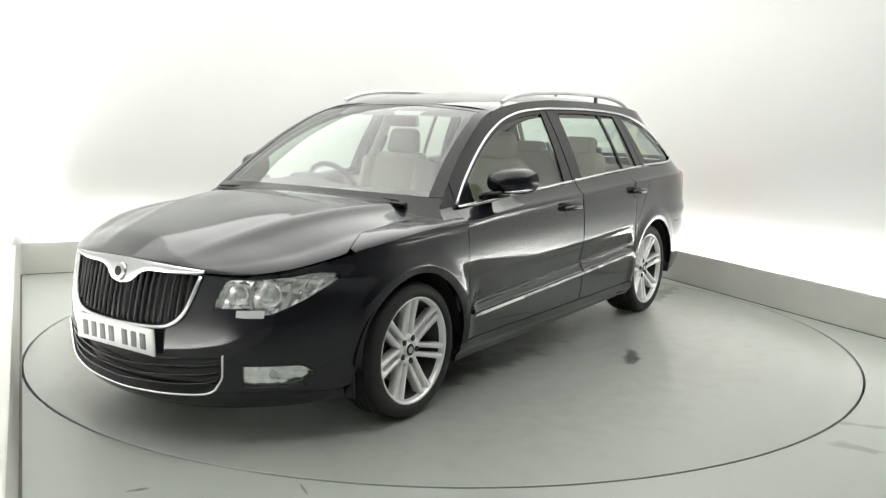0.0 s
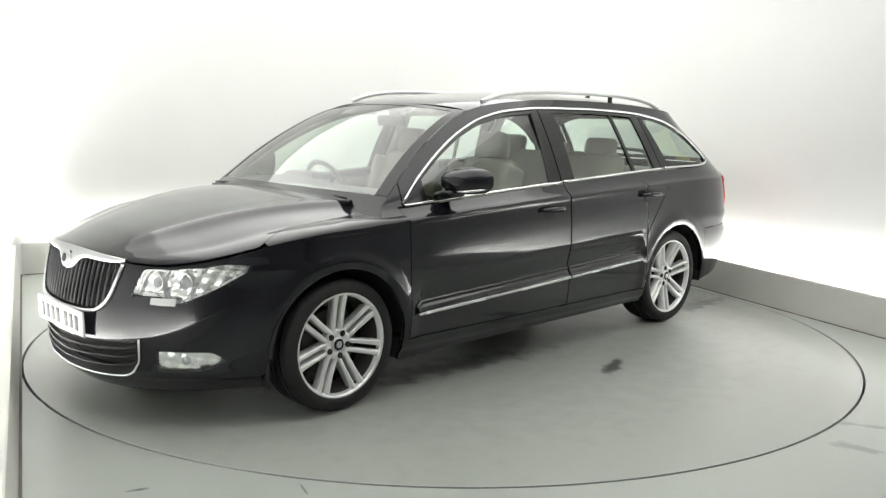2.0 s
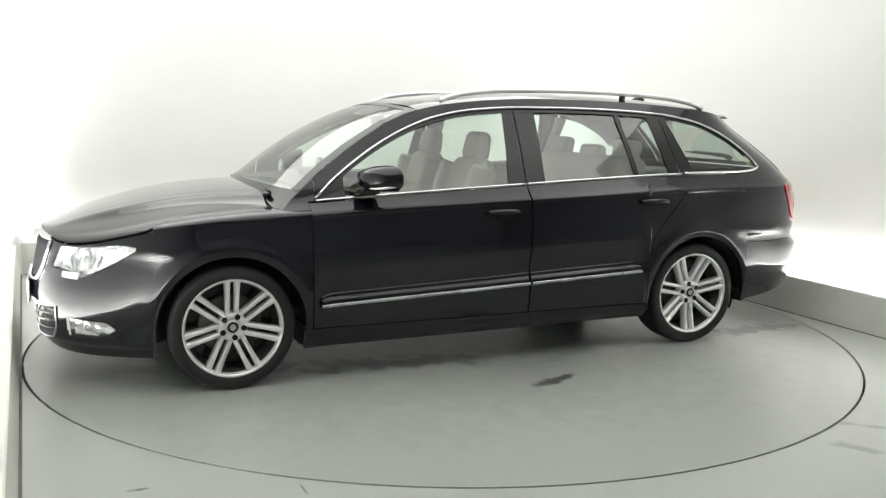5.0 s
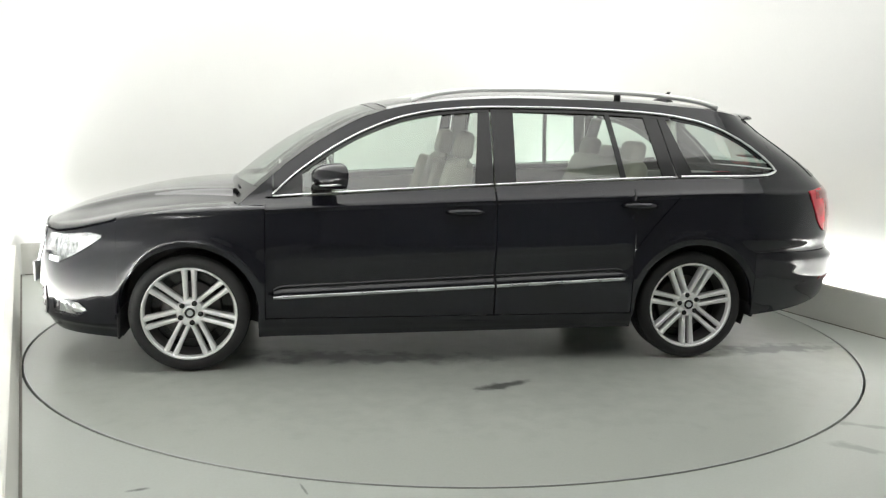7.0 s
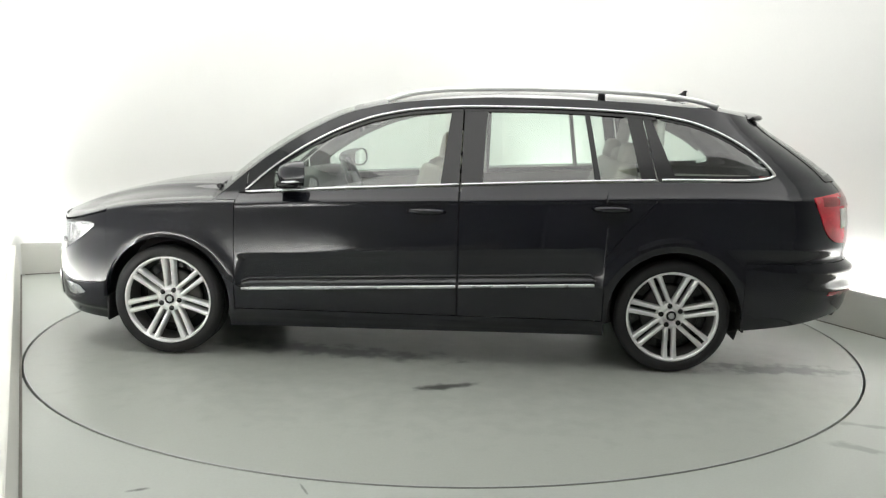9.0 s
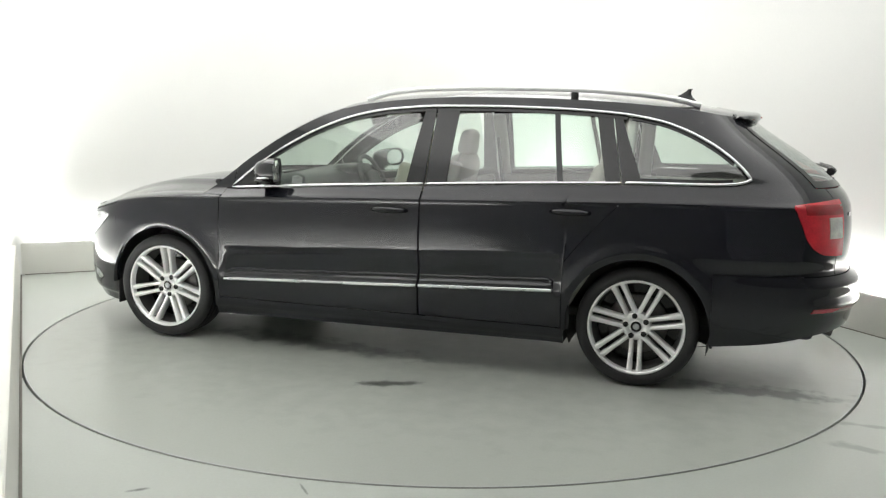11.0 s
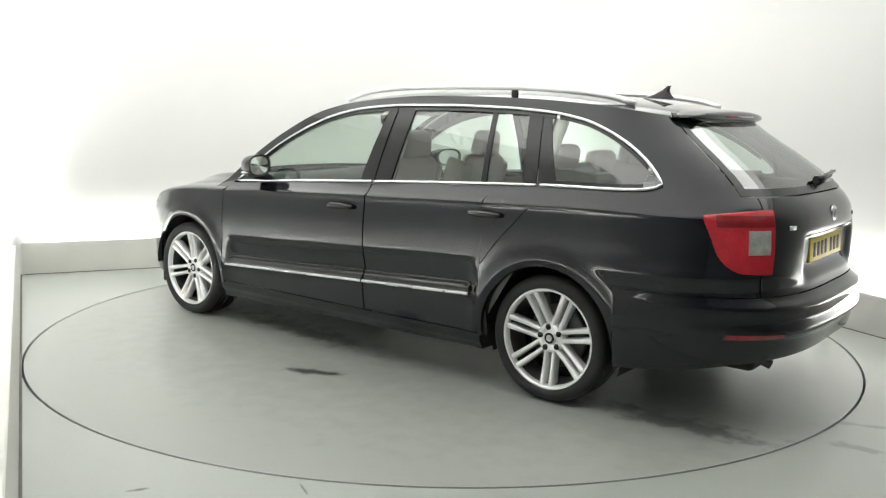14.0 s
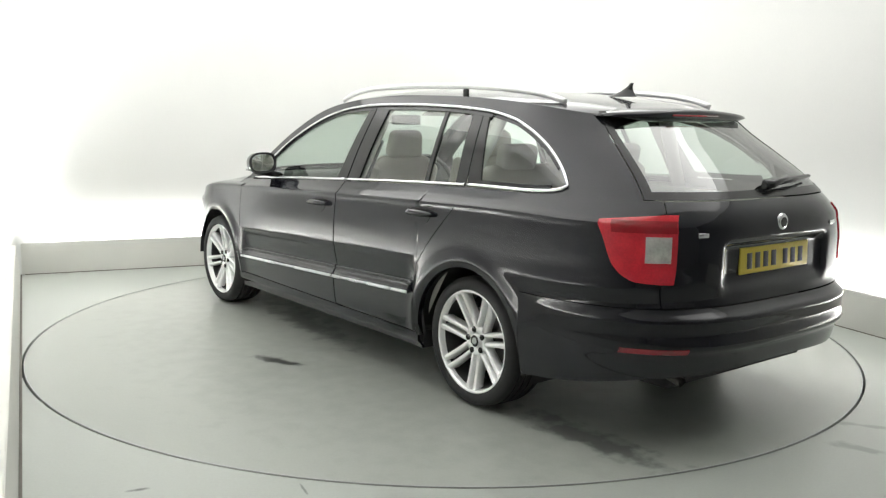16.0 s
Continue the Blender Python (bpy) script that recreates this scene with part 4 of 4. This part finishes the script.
def mirrors():
    for s in (1, -1):
        rows = []
        for k in span(0, 1, 14):
            # from the flat glass side forwards to the blunt nose
            f = (1 - k ** 2.6) ** .42 if k < 1 else .02
            rows.append([Vector((.600 + .150 * k - .03 * math.cos(t) * f, .922 + .108 * f * (abs(math.cos(t)) ** .75 * (1 if math.cos(t) > 0 else -1)) - .02 * k, 1.034 - .006 * k + .066 * f * (abs(math.sin(t)) ** .8 * (1 if math.sin(t) > 0 else -1)))) for t in span(0, 2 * math.pi, 32)])
        bm = grid(bmesh.new(), rows, 0)
        mirror = part("door_mirror", flip(bm, s), M_PAINT, car, "black door mirror with a chrome strip")
        back = [[Vector((.603 - .03 * math.cos(t) * k + .012 * (k < .9), .922 + .107 * k * (abs(math.cos(t)) ** .75 * (1 if math.cos(t) > 0 else -1)), 1.034 + .065 * k * (abs(math.sin(t)) ** .8 * (1 if math.sin(t) > 0 else -1)))) for k in (.01, .4, .84, 1)] for t in span(0, 2 * math.pi, 32)]
        part("mirror_surround", flip(grid(bmesh.new(), back, 0), s), M_PLASTIC, mirror)
        back = [[Vector((.606 - .03 * math.cos(t) * k, .922 + .107 * k * (abs(math.cos(t)) ** .75 * (1 if math.cos(t) > 0 else -1)), 1.034 + .065 * k * (abs(math.sin(t)) ** .8 * (1 if math.sin(t) > 0 else -1)))) for k in (.01, .4, .82)] for t in span(0, 2 * math.pi, 32)]
        part("mirror_glass", flip(grid(bmesh.new(), back, 0), s), M_MIRROR, mirror, "mirror glass")
        part("mirror_strip", flip(tube([(.60, 1.008, .998), (.66, 1.006, .992), (.705, .965, .986), (.725, .88, .982)], .007), s), M_CHROME, mirror)
        part("mirror_foot", flip(rounded(.11, .14, .040, pose(.70, .850, .965, 10, 0, 0), .018, 3), s), M_BLACK, mirror)


def wheel(m, turn, label):
    w = tagged(new("wheel"), label)
    w.parent = car
    w.matrix_local = m
    prof = [(.232, -.10), (.250, -.112), (.280, -.115), (.297, -.105), (.306, -.085), (.3095, -.05), (.310, 0), (.3095, .05), (.306, .085), (.298, .104), (.281, .114), (.262, .115), (.247, .110), (.240, .100), (.232, .095)]
    tyre = part("tyre", lathe(prof, 64), M_TYRE, w, "low black road tyre")
    for y in (-.06, -.02, .02, .06):
        part("tread_groove", lathe([(.3094, y - .005), (.3106, y - .004), (.3106, y + .004), (.3094, y + .005)], 48), M_BLACK, tyre)
    rim = part("rim", lathe([(.246, .100), (.246, .106), (.240, .108), (.233, .104), (.229, .090), (.226, .078)], 56), M_ALLOY, w, "silver alloy rim with seven paired spokes")
    part("rim_barrel", lathe([(.226, .078), (.222, .060), (.214, .02), (.210, -.09)], 48), M_BARREL, rim)
    part("brake_disc", lathe([(.06, .005), (.15, .005), (.155, 0), (.155, -.02)], 40), M_DISC, w)
    # black disc closing the wheel, standing for the shade inside
    part("shade_disc", lathe([(.0, -.03), (.212, -.03)], 32), M_BLACK, w)
    for k in range(7):
        a = turn + k * 2 * math.pi / 7
        for side in (-1, 1):
            rows = []
            for r in span(.048, .238, 9):
                q = (r - .048) / .19
                off = side * (.0205 + .004 * q)
                wd = .0098 + .004 * q ** 4
                y = .072 + .030 * q ** 1.3
                rows.append([Vector((r * math.cos(a) - (off + d) * math.sin(a), y + h, r * math.sin(a) + (off + d) * math.cos(a)))
                             for d, h in ((-wd * 1.25, -.045), (-wd * 1.1, -.006), (-wd * .6, 0), (wd * .6, 0), (wd * 1.1, -.006), (wd * 1.25, -.045))])
            part("spoke", grid(bmesh.new(), rows, 0), M_ALLOY, rim)
    part("hub", lathe([(.0, .078), (.028, .079), (.031, .074), (.036, .064), (.041, .074), (.064, .076), (.072, .069), (.076, .03)], 40), M_ALLOY, rim)
    part("hub_cap", lathe([(.016, .0825), (.022, .0835), (.0275, .080)], 24), M_BLACK, rim)
    part("cap_centre", lathe([(.0, .0825), (.012, .0832), (.016, .0825)], 20), M_SILVER, rim)
    # bolts, coloured black for the shade in their pockets
    for k in range(5):
        a = turn + math.pi / 7 + k * 2 * math.pi / 5
        bm = lathe([(0, .0780), (.007, .0780), (.0085, .0770), (.0140, .0785), (.0150, .070)], 12)
        bmesh.ops.translate(bm, verts=bm.verts, vec=(.054 * math.cos(a), 0, .054 * math.sin(a)))
        part("shaded_bolt", bm, M_BLACK, rim)
    return w


def under():
    # wheel housings and floor, dark
    for s in (1, -1):
        for c, r in ((AXLE_F, ARCH_F + .012), (AXLE_R, ARCH_R + .012)):
            bm = lathe([(r, .800), (r, .56)], 36, arc=math.pi + .72)
            lathe([(.01, .56), (r, .56)], 36, bm=bm, arc=math.pi + .72)
            bmesh.ops.rotate(bm, verts=bm.verts, cent=(0, 0, 0), matrix=Matrix.Rotation(.36, 3, "Y"))
            lathe([(r - .002, .872), (r - .002, .79)], 30, bm=bm, arc=math.pi)
            bmesh.ops.translate(bm, verts=bm.verts, vec=(c, 0, HUB_Z - .0))
            part("wheel_housing", flip(bm, s), M_PLASTIC, car)
        for name, x, z0, z1 in (("front_flap", 1.742, .172, .315), ("rear_flap", -1.748, .240, .315), ("sill_end", 1.022, .178, .285), ("sill_end", -1.010, .196, .285)):
            y = side_y(x, z0) - .012
            part(name, flip(rounded(.014, .26, z1 - z0, pose(x, y - .13, (z0 + z1) / 2), .004, 1), s), M_PLASTIC, car)
        # black strips added behind the doors' shut lines to darken the gaps
        part("gap_backer", flip(patch(span(-.262, -.192, 3), lambda p: .27, lambda p: dlo_low(p) - .03, 30, -.020, 0), s), M_PLASTIC, car)
        part("gap_backer", flip(patch(span(.95, 1.03, 3), lambda p: .27, lambda p: .90, 20, -.024, 0), s), M_PLASTIC, car)
        edge = curve((-1.275, 1.0), (-1.27, .935), (-1.20, .86), (-1.10, .75), (-1.0, .62))
        part("gap_backer", flip(grid(bmesh.new(), [[skin(x + d, edge(x), -.020) for d in (-.05, 0, .05)] for x in [-1.275, -1.272] + span(-1.27, -1.0, 14)], 0), s), M_PLASTIC, car)
        part("gap_backer", flip(patch(span(-1.045, -.965, 3), lambda p: .27, lambda p: .66, 14, -.024, 0), s), M_PLASTIC, car)
    part("underbody", rounded(1.95, 1.60, .10, pose(0, 0, .235), .03, 2), M_PLASTIC, car)
    part("front_floor", rounded(.50, 1.02, .10, pose(1.86, 0, .235), .03, 2), M_PLASTIC, car)
    part("front_floor", rounded(.80, 1.04, .12, pose(1.35, 0, .245), .03, 2), M_PLASTIC, car)
    part("rear_floor", rounded(1.30, 1.04, .12, pose(-1.60, 0, .30), .03, 2), M_PLASTIC, car)


def cabin():
    part("cabin_floor", rounded(3.2, 1.44, .05, pose(-.55, 0, .34), .01, 1), M_CARPET, car)
    # dashboard across the car, wheel on the right
    rows = []
    for q in span(-1, 1, 20):
        y = .72 * q
        hump = .035 * math.exp(-((y + .36) / .17) ** 2)
        rows.append([Vector((1.10 + .06 * (1 - q * q), y, .925)), Vector((.98, y, .955 + hump * .4)), Vector((.80, y, .965 + hump)), Vector((.70, y, .945 + hump)), Vector((.665, y, .86)), Vector((.70, y, .70)), Vector((.80, y, .52))])
    dash = part("dashboard", grid(bmesh.new(), rows, 0), M_DASH, car, "dark grey dashboard")
    part("instrument_hood", rounded(.16, .30, .06, pose(.70, -.36, .975), .025, 3), M_DASH, dash)
    part("centre_console", rounded(.85, .22, .26, pose(.32, 0, .48), .03, 3), M_DASH, car)
    sw = part("steering_wheel", lathe([(.185 + .015 * math.cos(a), .015 * math.sin(a)) for a in span(0, 2 * math.pi, 10)], 32), M_DASH, car, "dark steering wheel")
    sw.matrix_local = pose(.545, -.36, .890, 0, 0, 90) @ pose(0, 0, 0, 24, 0, 0)
    part("steering_hub", rounded(.20, .04, .15, Matrix(), .018, 3), M_DASH, sw)
    for a in (0, math.pi, -math.pi / 2):
        part("steering_spoke", tube([(0, 0, 0), (.18 * math.cos(a), 0, .18 * math.sin(a))], .014), M_DASH, sw)

    def seat(x, y, w=.50):
        st = part("seat", rounded(.54, w, .16, pose(x + .06, y, .54, 0, -8), .05, 4), M_LEATHER, car, "beige leather car seat")
        part("seat_back", rounded(.15, w - .02, .58, pose(x - .265, y, .83, 0, -17), .06, 4, taper=(.75, .84)), M_LEATHER, st)
        for d in (-1, 1):
            part("side_bolster", rounded(.17, .07, .48, pose(x - .235, y + d * (w / 2 - .035), .84, 0, -17), .03, 3), M_LEATHER, st)
            part("headrest_post", tube([(x - .345, y + d * .06, 1.07), (x - .355, y + d * .06, 1.15)], .007), M_CHROME, st)
        part("headrest", rounded(.10, .25, .165, pose(x - .358, y, 1.180, 0, -10), .042, 4, taper=(.85, .86)), M_LEATHER, st)
    for y in (.36, -.36):
        seat(.22, y)
    bench = part("rear_seat", rounded(.52, 1.28, .16, pose(-.72, 0, .54, 0, -6), .05, 4), M_LEATHER, car, "beige leather rear bench")
    part("seat_back", rounded(.15, 1.30, .60, pose(-1.06, 0, .83, 0, -20), .06, 4, taper=(.8, .92)), M_LEATHER, bench)
    for y in (.40, 0, -.40):
        part("headrest", rounded(.09, .24, .14, pose(-1.165, y, 1.150 if y else 1.11, 0, -12), .04, 4), M_LEATHER, bench)
    part("load_cover", rounded(.86, 1.16, .016, pose(-1.68, 0, .98), .006, 1), M_CARD, car, "pale luggage cover")
    part("boot_lining", rounded(.95, 1.20, .30, pose(-1.70, 0, .60), .02, 1), M_CARPET, car)
    rows = []
    for x in span(.25, -1.78, 16):
        z = roof_edge(x) - .012
        y = skin(p_at_x(x, z), z).y - .03
        rows.append([Vector((x, y * q, z + .018 * (1 - q * q))) for q in span(-1, 1, 10)])
    part("headliner", grid(bmesh.new(), rows, 0), M_LINER, car, "pale grey roof lining")
    part("interior_mirror", rounded(.03, .23, .065, pose(.36, 0, 1.315, 0, 10), .014, 3), M_DASH, car)
    for s in (1, -1):
        part("sun_visor", rounded(.14, .34, .014, pose(.30, s * .30, 1.375, 0, 22), .006, 2), M_LINER, car)
        # inner sides of the pillars
        for x, z0 in ((-.28, 1.38), (-1.24, 1.36)):
            a, b = skin(x, .95, -.05), skin(x - .04 * (x < -1), z0, -.045)
            part("pillar_lining", flip(tube([a, (a + b) / 2, b], .045, flat=.6), s), M_LINER, car)
        part("seat_belt", flip(tube([skin(-.27, z, -.10) for z in span(.5, 1.25, 6)], .012), s), M_DASH, car)


body()
windows()
front_end()
rear_lamps()
mirrors()
for name, x, y, s, turn in (("front", AXLE_F, .768, 1, math.pi / 2), ("rear", AXLE_R, .752, 1, -math.pi / 2), ("front", AXLE_F, -.768, -1, 1.1), ("rear", AXLE_R, -.752, -1, .4)):
    wheel(pose(x, y, .310, 0, 0, 0 if s > 0 else 180), turn, "%s wheel, silver alloy with a black tyre" % name)
under()
cabin()


TURN = [(0.0, 235.39), (0.5, 233.75), (1.0, 230.95), (1.5, 227.59), (2.0, 224.11), (2.5, 220.62), (3.0, 217.13), (3.5, 213.65), (4.0, 210.18), (6.5, 192.80),
        (7.0, 189.41), (7.5, 186.03), (8.0, 182.68), (8.5, 179.36), (9.0, 176.09), (11.5, 159.24), (12.0, 155.73), (12.5, 152.23), (13.0, 148.82),
        (13.5, 145.50), (14.0, 142.16), (14.5, 138.73), (15.0, 135.26), (15.5, 131.85), (16.0, 128.30)]


def motions():
    walk(turntable, [(t, pose(0, 0, 0, 0, 0, a)) for t, a in TURN])
    walk(car, [(t, pose(0, 0, 0, 0, 0, a) @ pose(0.0988, -0.0064, 0)) for t, a in TURN])


motions()
